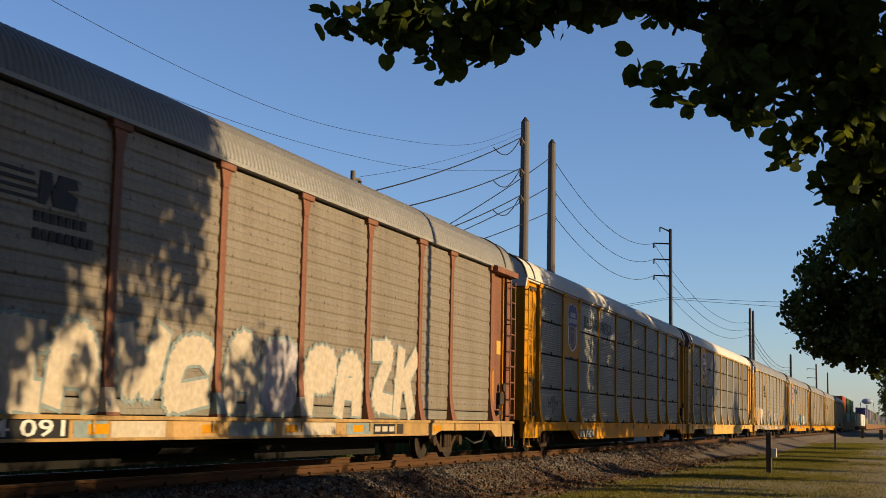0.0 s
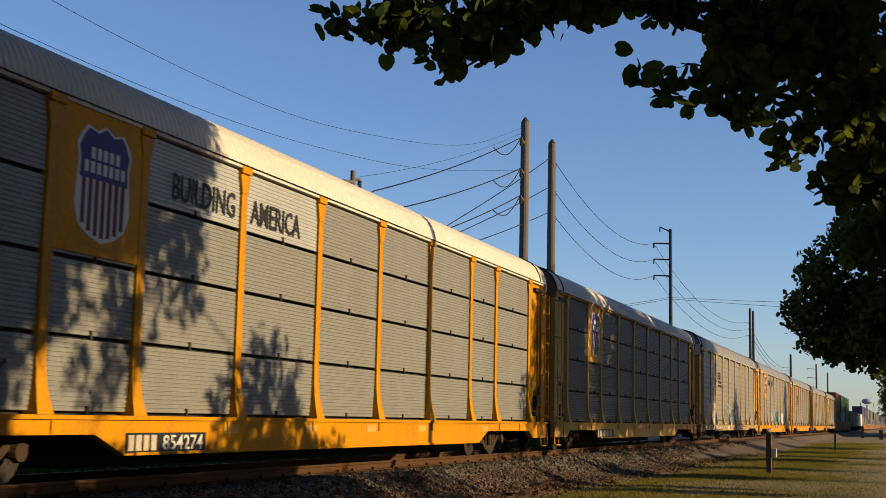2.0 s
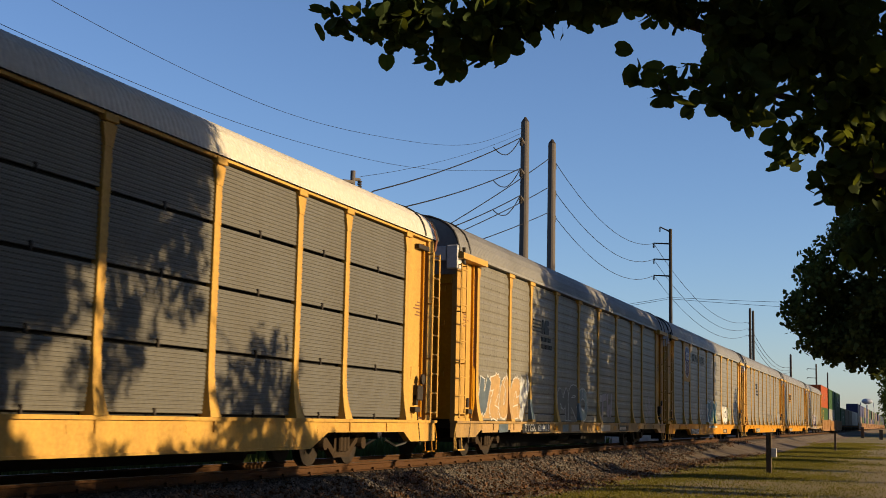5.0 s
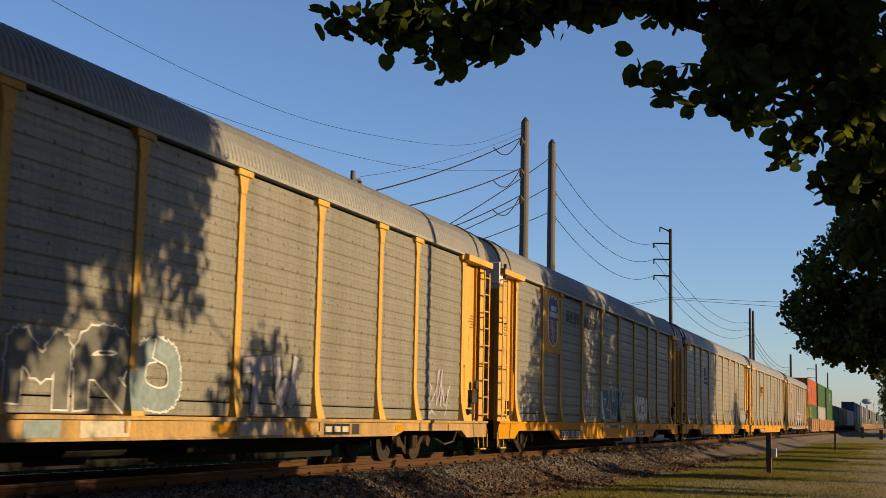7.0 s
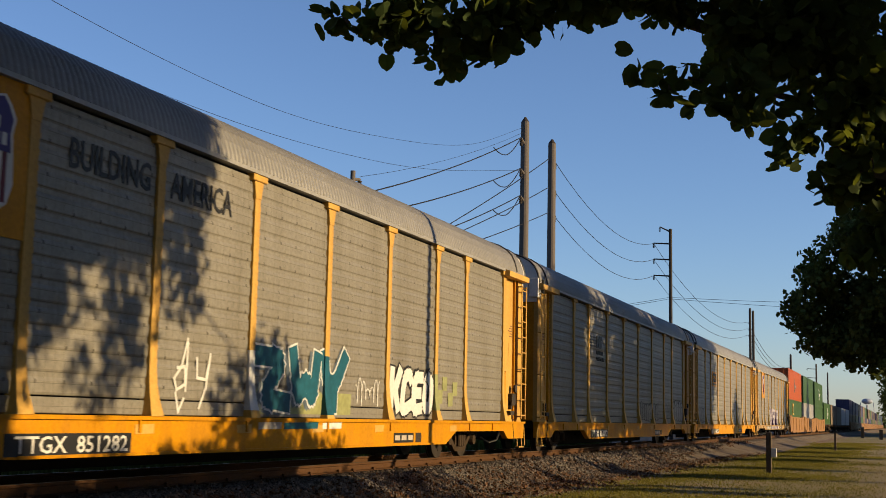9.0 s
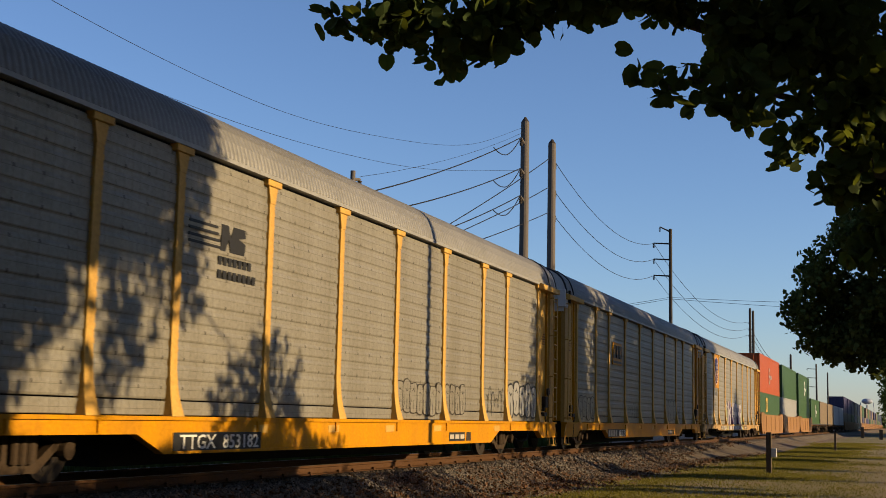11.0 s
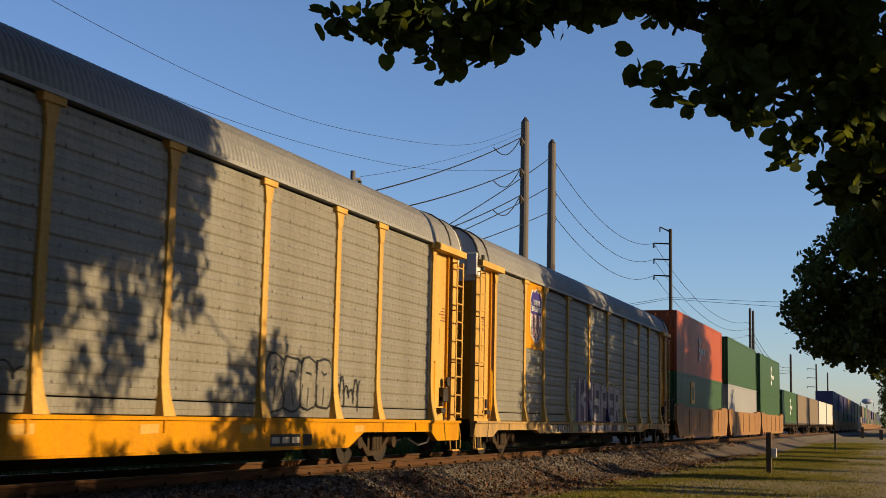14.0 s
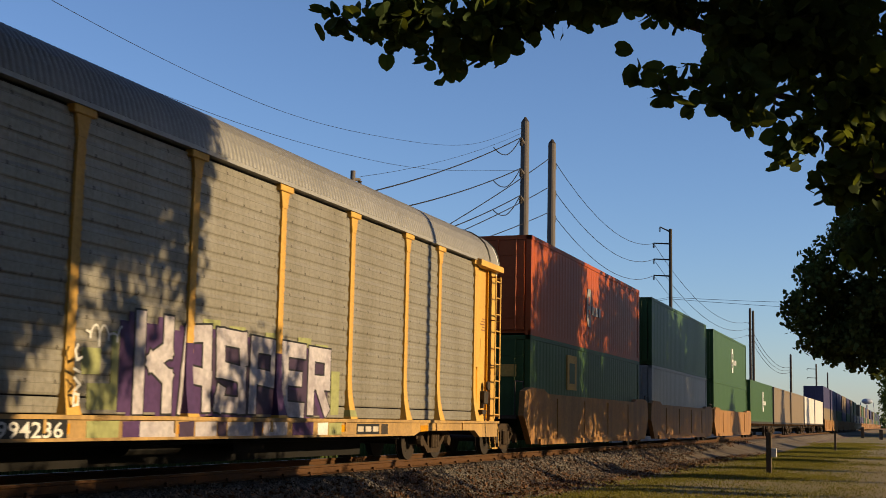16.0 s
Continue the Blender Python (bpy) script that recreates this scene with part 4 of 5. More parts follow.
def dress(car, names, material):
    """Repaints the named parts of one car."""
    for o in car.children_recursive:
        if o.name.split(".")[0] in names:
            o.material_slots[0].link = "OBJECT"
            o.material_slots[0].material = material


def shield(car, x, z, w, h, board):
    """A painted emblem: navy head, white and red stripes, white edge, on a yellow board."""
    bd = part("emblem_board", box(B(), board[0], board[1], -1.532, -1.50, board[2], board[3]), YELLOW, car, "yellow board with a striped emblem")

    def outline(k):
        pts = [(-0.5, 0.30), (-0.42, 0.40), (-0.33, 0.47), (-0.15, 0.44), (0, 0.50), (0.15, 0.44), (0.33, 0.47), (0.42, 0.40), (0.5, 0.30), (0.46, 0.18), (0.48, 0.0), (0.5, -0.2), (0.42, -0.36), (0.25, -0.44), (0, -0.5), (-0.25, -0.44), (-0.42, -0.36), (-0.5, -0.2), (-0.48, 0.0), (-0.46, 0.18)]
        return [(x + p * w * k, z + q * h * (k + 0.5 * (1 - k))) for p, q in pts]
    part("emblem_edge", prism(B(), outline(1.0), 1, -1.540, -1.531), WHITE, bd)
    o = outline(0.90)
    part("emblem_head", prism(B(), [p for p in o if p[1] > z + 0.03 * h][:10] + [(x + 0.435 * w, z + 0.03 * h), (x - 0.435 * w, z + 0.03 * h)] + [p for p in o if p[1] > z + 0.03 * h][10:], 1, -1.547, -1.539), BLUE, bd)
    for i in range(7):
        cx = x + (i - 3) * w * 0.118
        drop = 0.452 - 0.10 * (abs(i - 3) / 3) ** 2
        part("emblem_stripe", box(B(), cx - w * 0.031, cx + w * 0.031, -1.546, -1.539, z - h * drop, z + 0.03 * h), RED, bd)
    for zz, n in ((0.245, 5), (0.125, 7)):
        for i in range(n):
            cx = x + (i - (n - 1) / 2) * w * 0.11
            part("emblem_bar", box(B(), cx - w * 0.034, cx + w * 0.034, -1.552, -1.546, z + (zz - 0.048) * h, z + (zz + 0.048) * h), WHITE, bd)


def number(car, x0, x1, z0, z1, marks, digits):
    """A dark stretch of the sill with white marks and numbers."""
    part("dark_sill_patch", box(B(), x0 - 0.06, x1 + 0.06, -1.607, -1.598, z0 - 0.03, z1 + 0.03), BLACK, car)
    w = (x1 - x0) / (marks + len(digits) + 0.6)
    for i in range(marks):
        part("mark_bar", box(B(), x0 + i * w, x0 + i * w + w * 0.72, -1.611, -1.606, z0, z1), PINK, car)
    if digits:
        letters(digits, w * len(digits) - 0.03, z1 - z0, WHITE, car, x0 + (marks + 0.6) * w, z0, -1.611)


def plate(car, x0, x1, z0, z1):
    """A small dark owner's plate with three white bars."""
    part("owner_plate", box(B(), x0, x1, -1.607, -1.598, z0, z1), BLACK, car)
    w = (x1 - x0) / 3
    for i in range(3):
        part("mark_bar", box(B(), x0 + (i + 0.12) * w, x0 + (i + 0.86) * w, -1.611, -1.606, z0 + 0.05, z1 - 0.05), PINK, car)


# skeletons of letter-like forms in a unit square
FORMS = {
    "stem_arms": (((0.05, 0), (0.05, 1)), ((0.1, 0.45), (0.5, 0.55), (0.95, 1)), ((0.5, 0.55), (0.95, 0))),
    "stem_block": (((0.1, 0), (0.1, 1)), ((0.9, 1), (0.9, 0.70), (0.42, 0.52), (0.9, 0.32), (0.9, 0))),
    "arch_bar": (((0, 0), (0.12, 1), (0.88, 1), (1, 0)), ((0.08, 0.40), (0.92, 0.40))),
    "snake": (((1, 0.72), (1, 1), (0, 1), (0, 0.5), (1, 0.5), (1, 0), (0, 0), (0, 0.2)),),
    "flag": (((0, 0), (0, 1), (1, 1), (1, 0.48), (0.05, 0.48)),),
    "comb": (((1, 1), (0, 1), (0, 0), (1, 0)), ((0, 0.5), (0.75, 0.5))),
    "flag_leg": (((0, 0), (0, 1), (1, 1), (1, 0.5), (0.05, 0.46)), ((0.45, 0.46), (0.95, 0))),
    "hook": (((1, 0.85), (0.8, 1), (0.1, 0.95), (0, 0.1), (0.2, 0), (1, 0.08)),),
    "ring": (((0.5, 1), (0.05, 0.85), (0, 0.15), (0.5, 0), (1, 0.15), (0.95, 0.85), (0.5, 1)),),
    "zigzag": (((0, 0.05), (0.05, 1), (0.5, 0.35), (0.95, 1), (1, 0)),),
    "wave": (((0, 1), (0.2, 0.05), (0.5, 0.6), (0.8, 0.05), (1, 1)),),
    "tee": (((0, 0.95), (1, 1)), ((0.5, 0.95), (0.42, 0))),
    "bolt": (((0, 0.95), (1, 1), (0.1, 0.1), (1, 0.02)),),
    "fork": (((0, 1), (0.1, 0.5), (0.5, 0.42), (0.95, 1)), ((0.5, 0.45), (0.42, 0))),
}


def ribbon(bm, line, r, y, layer=0.0):
    """A flat sprayed band along a line in the wagon's side plane, square at its ends."""
    for i, (p, q) in enumerate(zip(line, line[1:])):
        d = Vector((q[0] - p[0], 0, q[1] - p[1]))
        if d.length < 1e-4:
            continue
        d = d.normalized() * r
        n = Vector((-d.z, 0, d.x))
        a, b = Vector((p[0], y - layer - i * 0.0003, p[1])) - d, Vector((q[0], y - layer - i * 0.0003, q[1])) + d
        bm.faces.new([bm.verts.new(v) for v in (a + n, b + n, b - n, a - n)])
    return bm


def rounded(line, times=2):
    """Cuts the corners of a line, keeping its ends."""
    for _ in range(times):
        out = [line[0]]
        for (ax, az), (bx, bz) in zip(line, line[1:]):
            out += [(ax * 0.75 + bx * 0.25, az * 0.75 + bz * 0.25), (ax * 0.25 + bx * 0.75, az * 0.25 + bz * 0.75)]
        line = out + [line[-1]]
    return line


def spray(car, strokes, x0, x1, z0, z1, r, material, y=-1.514):
    """Thin sprayed lines given in a unit square."""
    bm = B()
    for k, line in enumerate(strokes):
        ribbon(bm, [(x0 + a * (x1 - x0), z0 + b * (z1 - z0)) for a, b in line], r, y, k * 0.0002)
    return part("sprayed_tag", bm, material, car)


def painted_form(car, form, x, z, w, h, fill, edge, r, lip, rng, lean=0.0, depth=None, soft=True):
    """One bulky painted letter-like form: thick strokes with an edge all round, and a drop shade if it has depth."""
    def lay(grow, dx, dz, y, jit):
        bm = B()
        for k, line in enumerate(jit):
            ribbon(bm, [(x + r + a * (w - 2 * r) + (b - 0.5) * lean * h + dx, z + r + b * (h - 2 * r) + dz) for a, b in line], r + grow, y, k * 0.0012)
        return bm
    jit = [[(a + rng.uniform(-0.05, 0.05), b + rng.uniform(-0.04, 0.04)) for a, b in line] for line in FORMS[form]]
    if soft:
        jit = [rounded(line) if len(line) > 2 else line for line in jit]
    g = part("painted_letter", lay(lip, 0, 0, -1.513, jit), edge, car)
    part("letter_fill", lay(0, 0, 0, -1.518, jit), fill, g)
    if depth:
        part("letter_shade", lay(lip * 0.6, -0.13, -0.05, -1.5095, jit), depth, g)


def lettering(car, forms, x0, x1, z0, z1, fill, edge, seed, lean=0.0, r=0.13, lip=0.03, depth=None, gap=0.03):
    rng = random.Random(seed)
    w = (x1 - x0) / len(forms)
    for i, form in enumerate(forms):
        f = fill[i % len(fill)] if isinstance(fill, (list, tuple)) else fill
        painted_form(car, form, x0 + i * w + gap, z0 + rng.uniform(0, 0.06), w - 2 * gap, (z1 - z0) * rng.uniform(0.9, 1), f, edge, r, lip, rng, lean, depth)


def throw_up(car, x0, x1, z0, z1, n, fill, edge, seed, r=0.02):
    """A row of swollen, overlapping letter bodies drawn with one thin line."""
    rng = random.Random(seed)
    w = (x1 - x0) / n
    for i in range(n):
        cx, cz = x0 + (i + 0.5) * w, (z0 + z1) / 2 + rng.uniform(-0.03, 0.05)
        a, b = w * rng.uniform(0.52, 0.62), (z1 - z0) / 2 * rng.uniform(0.86, 1.0)
        pts = []
        for k in range(16):
            t = k * 6.283 / 16
            c, d = math.cos(t), math.sin(t)
            pts.append((cx + a * math.copysign(abs(c) ** 0.6, c) * rng.uniform(0.88, 1.08), cz + b * math.copysign(abs(d) ** 0.6, d) * rng.uniform(0.90, 1.06)))
        y = -1.512 - 0.0035 * i
        g = part("painted_letter", prism(B(), pts, 1, y, -1.500), fill, car)
        part("letter_line", ribbon(B(), pts + pts[:1], r, y - 0.0005), edge, g)
        part("letter_line", ribbon(B(), [(cx + rng.uniform(-0.1, 0.1) * w, cz - b * 0.15), (cx + rng.uniform(-0.1, 0.1) * w, cz - b * rng.uniform(0.6, 0.95))], r, y - 0.001), edge, g)
        part("letter_line", ribbon(B(), [(cx - 0.14 * w, cz + b * 0.45), (cx, cz + b * rng.uniform(0.25, 0.6)), (cx + 0.16 * w, cz + b * 0.4)], r, y - 0.001), edge, g)


def over_posts(car, x0, x1, z0, z1, material):
    """Paint carried across the posts that stand in front of the sheet."""
    for x in POSTS:
        if x0 < x < x1:
            part("paint_patch", post_loft(B(), z0, z1, 0.003, 1.50), material, car).location.x = x


def patch(car, pts, material, y=-1.510):
    part("paint_patch", prism(B(), pts, 1, y - 0.004, y + 0.006), material, car)


def rect(car, x0, x1, z0, z1, material, y=-1.510):
    patch(car, [(x0, z0), (x1, z0 + 0.01), (x1 + 0.01, z1), (x0 - 0.01, z1 - 0.01)], material, y)


def scrawl(car, x0, x1, z0, z1, material, seed, r=0.018, loops=4):
    """A thin sprayed tag: looping line."""
    rng = random.Random(seed)
    bm = B()
    last = None
    n = loops * 12
    for i in range(n):
        t = i / (n - 1)
        a = t * loops * 6.28
        p = (x0 + (x1 - x0) * t + 0.12 * (x1 - x0) / loops * 2 * math.sin(a), -1.513, z0 + (z1 - z0) * (0.5 + 0.46 * math.cos(a) * (0.6 + 0.4 * math.sin(seed + t * 9))))
        if last:
            d = Vector((p[0] - last[0], 0, p[2] - last[2]))
            s = Vector((-d.z, 0, d.x)).normalized() * r if d.length > 1e-4 else Vector((r, 0, 0))
            q = [bm.verts.new((v[0] + e * s.x, -1.514, v[2] + e * s.z)) for v, e in ((last, 1), (p, 1), (p, -1), (last, -1))]
            bm.faces.new(q)
        last = p
    ob = part("sprayed_tag", bm, material, car)
    return ob


LEFTS = (4.85, 33.6, 62.13, 91.1, 119.72, 148.75, 177.57, 206.35)
proto_old = autorack("old")
proto_new = autorack("new")
DEEP_SILL = [o for o in proto_old.children if o.name.startswith("sill")][0].data
CARS = []
for i, x in enumerate(LEFTS):
    src = proto_old if i in (1, 2) else proto_new
    first = (i == 1) or (i == 0)
    c = src if first else copy_thing(src, pose(x, YC, 0))
    c.matrix_basis = pose(x, YC, 0)
    CARS.append(c)
    if i in (4, 5, 6):
        for o in c.children:
            if o.name.startswith("sill"):
                o.data = DEEP_SILL
    MOVERS.append((c, x))
    tagged(c, "covered car-carrier wagon with grey ribbed panels and yellow frame", "railway wagon", "car-carrier wagons of the train")
c0, c1, c2, c3, c4, c5, c6, c7 = CARS
tagged(c0, "covered car-carrier wagon with brown posts and sprayed lettering")
tagged(c1, "covered car-carrier wagon, yellow frame, white roof, striped emblem")
tagged(c2, "grimy grey car-carrier wagon with faded yellow posts and emblem")
tagged(c3, "perforated grey car-carrier wagon with sprayed lettering along its base")
tagged(c4, "grey car-carrier wagon with emblem board and teal sprayed lettering")
tagged(c6, "grey car-carrier wagon with small yellow logo plate")
tagged(c7, "grey car-carrier wagon with emblem and large purple sprayed letters")
dress(c0, {"post", "end_panel", "end_door", "door_rib", "ladder", "rung", "header", "step"}, BROWN)
dress(c0, {"panel"}, PANEL_RUST)
dress(c2, {"post", "end_panel", "ladder", "rung", "eave_rail"}, PALE)
dress(c2, {"panel"}, PANEL_DARK)
dress(c2, {"end_cap"}, BROWN)
for c in (c3, c4, c5, c6, c7):
    dress(c, {"post", "end_panel", "ladder", "rung", "header", "step"}, PALE)
for c in (c4, c5, c6, c7):
    dress(c, {"end_cap"}, WHITE)


# the last covered wagon is shorter behind its last posts
def squeeze(o, x0, k):
    o.matrix_basis = Matrix.Translation((x0, 0, 0)) @ Matrix.Diagonal((k, 1, 1, 1)) @ Matrix.Translation((-x0, 0, 0)) @ o.matrix_basis


CUT = 0.5
for o in c7.children:
    kind = o.name.split(".")[0]
    lo = min((o.matrix_basis @ Vector(v)).x for v in o.bound_box)
    if kind in ("roof", "eave_rail", "sill", "body", "underframe", "side_wall"):
        squeeze(o, 0.0, (LEN - CUT) / LEN)
    elif kind == "panel" and lo > 22.5:
        squeeze(o, 22.83, 1 - CUT / 3.07)
    elif lo > 25.0:
        o.matrix_basis = Matrix.Translation((-CUT, 0, 0)) @ o.matrix_basis


# ---- containers and the wagons that carry them ----
def container_mesh(length, h):
    """Corrugated steel box with corner posts and top and bottom rails."""
    bm = B()
    w = 1.28
    out = []
    step = 0.36
    n = int((length - 0.5) / step)
    s = (length - 0.5) / n
    line = []
    for i in range(n):
        x = 0.25 + i * s
        line += [(x, -w + 0.006), (x + s * 0.35, -w + 0.006), (x + s * 0.5, -w), (x + s * 0.85, -w)]
    out = line + [(length - 0.25, -w + 0.006), (length - 0.25, w - 0.006)] + [(x, -y) for x, y in line[::-1]]
    prism(bm, out, 2, 0.12, h - 0.1)
    box(bm, 0.05, length - 0.05, -w + 0.05, w - 0.05, 0.05, h - 0.02)
    for x in (0.0, length - 0.26):
        for y in (-1.3, 1.3 - 0.16):
            box(bm, x, x + 0.26, y, y + 0.16, 0, h)
    for y in (-1.3, 1.3 - 0.08):
        box(bm, 0, length, y, y + 0.08, 0, 0.14)
        box(bm, 0, length, y, y + 0.08, h - 0.12, h)
    box(bm, 0, 0.08, -1.3, 1.3, h - 0.12, h)
    return bm


def door_mesh(h):
    bm = box(B(), -0.035, 0.05, 0.03, 1.1, 0.15, h - 0.15)
    for z in (0.5, 1.1, 1.7, 2.3):
        box(bm, -0.055, -0.03, 0.05, 1.08, z, z + 0.05)
    return bm


CMESH = {}


def container(x, z, material, label, length=16.15, h=2.896, logo=None):
    key = (length, h)
    top = empty("shipping_container", pose(x, YC, z))
    if key not in CMESH:
        CMESH[key] = (part("body", container_mesh(length, h), material, top), part("end_door", door_mesh(h), material, top), part("lock_rod", rod(B(), (-0.06, 0, 0.12), (-0.06, 0, h - 0.12), 0.02, 0.02, 6), material, top))
        obs = list(CMESH[key])
    else:
        obs = [share(o.name.split(".")[0], o, top) for o in CMESH[key]]
    obs.append(share("end_door", CMESH[key][1], top, pose(0, -1.13, 0)))
    obs[2].location.y = 0.3
    for y in (0.85, -0.3, -0.85):
        obs.append(share("lock_rod", CMESH[key][2], top, pose(0, y, 0)))
    for o in obs:
        o.material_slots[0].link = "OBJECT"
        o.material_slots[0].material = material
    if logo:
        lx, lz, lw, lh = logo[:4]
        part("logo_mark", prism(B(), [(lx, lz + lh * 0.2), (lx + lw * 0.2, lz), (lx + lw * 0.8, lz), (lx + lw, lz + lh * 0.2), (lx + lw, lz + lh * 0.8), (lx + lw * 0.8, lz + lh), (lx + lw * 0.2, lz + lh), (lx, lz + lh * 0.8)], 1, -1.312, -1.27), logo[4], top)
        part("logo_hole", box(B(), lx + lw * 0.3, lx + lw * 0.7, -1.318, -1.311, lz + lh * 0.2, lz + lh * 0.44), material, top)
        part("logo_hole", box(B(), lx + lw * 0.3, lx + lw * 0.7, -1.318, -1.311, lz + lh * 0.56, lz + lh * 0.8), material, top)
        for i in range(3):
            part("mark_bar", box(B(), lx + lw * 1.25 + i * 0.5, lx + lw * 1.25 + i * 0.5 + 0.34, -1.312, -1.27, lz + lh * 0.34, lz + lh * 0.34 + 0.3), logo[4], top)
    tagged(top, label, "container", "containers on the train")
    MOVERS.append((top, x))
    return top


def well_car(x, pitch=18.9):
    """A low well wagon: deep side girders, open ends over the bogies."""
    if "well" in CMESH:
        c = copy_thing(CMESH["well"], pose(x, YC, 0))
    else:
        c = empty("well_wagon", pose(x, YC, 0))
        CMESH["well"] = c
        g = [(-0.6, 1.05), (-0.5, 1.72), (0.1, 1.84), (1.5, 1.82), (2.0, 1.70), (14.8, 1.70), (15.3, 1.82), (16.9, 1.84), (17.5, 1.72), (17.6, 1.05), (17.0, 0.26), (0.2, 0.26)]
        for s in (-1, 1):
            side = part("side_girder", prism(B(), g, 1, s * 1.52, s * 1.36), WELL, c, "rust-stained orange-brown girder")
            bm = B()
            for i in range(4):
                box(bm, 3.0 + i * 3.5, 3.06 + i * 3.5, s * 1.545, s * 1.51, 0.45, 1.58)
            box(bm, 0.95, 15.65, s * 1.58, s * 1.5, 0.24, 0.40)
            part("girder_rib", bm, WELL, side)
        part("well_floor", box(B(), 0.8, 15.8, -1.36, 1.36, 0.36, 0.46), STEEL, c)
        part("end_platform", box(box(B(), -1.4, 0.9, -0.5, 0.5, 0.70, 1.0), -0.6, 0.75, -1.3, 1.3, 0.95, 1.05), STEEL, c)
        part("end_platform", box(B(), 15.7, 17.5, -0.5, 0.5, 0.70, 1.0), STEEL, c)
        bm = B()
        for s in (-1, 1):
            rod(bm, (-0.4, s * 1.2, 1.05), (-0.4, s * 1.2, 2.0), 0.02, 0.02, 6)
            rod(bm, (0.4, s * 1.2, 1.05), (0.4, s * 1.2, 2.0), 0.02, 0.02, 6)
            rod(bm, (-0.4, s * 1.2, 2.0), (0.4, s * 1.2, 2.0), 0.02, 0.02, 6)
        part("railing", bm, STEEL, c)
        add_truck(c, -1.0, BOGIE)
    tagged(c, "orange-brown well wagon carrying stacked containers", "railway wagon", "container wagons of the train")
    MOVERS.append((c, x))
    return c


def spine_car(x):
    if "spine" in CMESH:
        c = copy_thing(CMESH["spine"], pose(x, YC, 0))
    else:
        c = empty("flat_wagon", pose(x, YC, 0))
        CMESH["spine"] = c
        part("deck", box(box(B(), -0.3, 16.6, -1.3, 1.3, 1.0, 1.15), -0.8, 17.0, -0.3, 0.3, 0.6, 1.02), STEEL, c)
        beam = part("crossbeam", box(B(), 0.4, 0.55, -1.3, 1.3, 0.85, 1.0), WELL, c)
        for i in range(1, 9):
            share("crossbeam", beam, c, pose(i * 1.9, 0, 0))
        add_truck(c, 0.9, BOGIE)
        add_truck(c, 15.4, BOGIE)
    tagged(c, "low flat wagon carrying one container", "railway wagon", "container wagons of the train")
    MOVERS.append((c, x))
    return c


LOGO = (8.2, 0.75, 0.75, 1.5, WHITE)
x = 236.9
stack = ((C_GREEN, C_RED, "green", "orange-red", None, (6.95, 0.75, 0.6, 1.3, C_SILVER)), (C_SILVER, C_GREEN, "silver", "green", None, None), (C_GREEN, C_GREEN, "green", "green", None, LOGO))
for lo, hi, nlo, nhi, l1, l2 in stack:
    well_car(x - 0.15)
    low = container(x + 0.6, 0.46, lo, nlo + " corrugated steel container in a well wagon", logo=l1)
    if lo is C_GREEN and hi is C_RED:
        pl = part("placard", box(B(), 4.3, 5.5, -1.312, -1.27, 1.45, 2.55), PALE, low, "yellow square placard")
        part("placard_face", box(B(), 4.55, 5.25, -1.316, -1.311, 1.65, 2.3), C_GREEN, pl)
        part("placard", box(B(), -0.075, -0.055, -0.9, -0.3, 1.7, 2.05), PALE, low)
    container(x + 0.6, 3.36, hi, nhi + " corrugated steel container stacked on another", logo=l2)
    x += 18.9
for m, nm in ((C_GREEN, "green"), (C_BROWN, "tan"), (C_BROWN, "tan"), (C_WHITE, "white"), (C_WHITE, "white")):
    spine_car(x)
    container(x + 0.2, 1.15, m, nm + " corrugated steel container on a flat wagon", logo=LOGO if m is C_GREEN else None)
    x += 17.6
rng = random.Random(11)
for i in range(24):
    lo, hi = rng.choice((C_GREEN, C_BROWN, C_PURPLE)), rng.choice((C_GREEN, C_BROWN, C_PURPLE, C_PURPLE))
    if i < 2:
        lo, hi = C_BROWN, C_PURPLE
    well_car(x - 0.15)
    container(x + 0.6, 0.46, lo, "weathered corrugated steel container in a well wagon")
    if i < 5 or rng.random() < 0.65:
        container(x + 0.6, 3.36, hi, "weathered corrugated steel container stacked on another")
    x += 18.9


# ---- poles and wires ----
def utility_pole(x, y, top, r, label, arms=(), taper=0.8, wood=WOODPOLE, across=False):
    p = empty("utility_pole", pose(x, y, -0.7))
    part("pole_shaft", rod(B(), (0, 0, 0), (0, 0, top + 0.7), r, r * taper, 14), wood, p)
    if r > 0.2:
        part("pole_cap", rod(B(), (0, 0, top + 0.7), (0, 0, top + 0.95), r * taper, r * 0.2, 10), STEEL, p)
    for z, reach, dz in arms:
        dx, dy = (0, reach) if across else (reach, 0)
        bm = rod(B(), (0, 0, z + 0.7), (dx, dy, z + 0.7 + dz), 0.07, 0.05, 8)
        arm = part("arm", bm, wood, p)
        bm = B()
        for k in range(4):
            rod(bm, (dx, dy, z + 0.7 + dz - 0.06 - k * 0.09), (dx, dy, z + 0.7 + dz - 0.12 - k * 0.09), 0.09, 0.07, 8)
        part("insulator", bm, STEEL, arm)
    return tagged(p, label, "utility pole", "utility poles along the track")


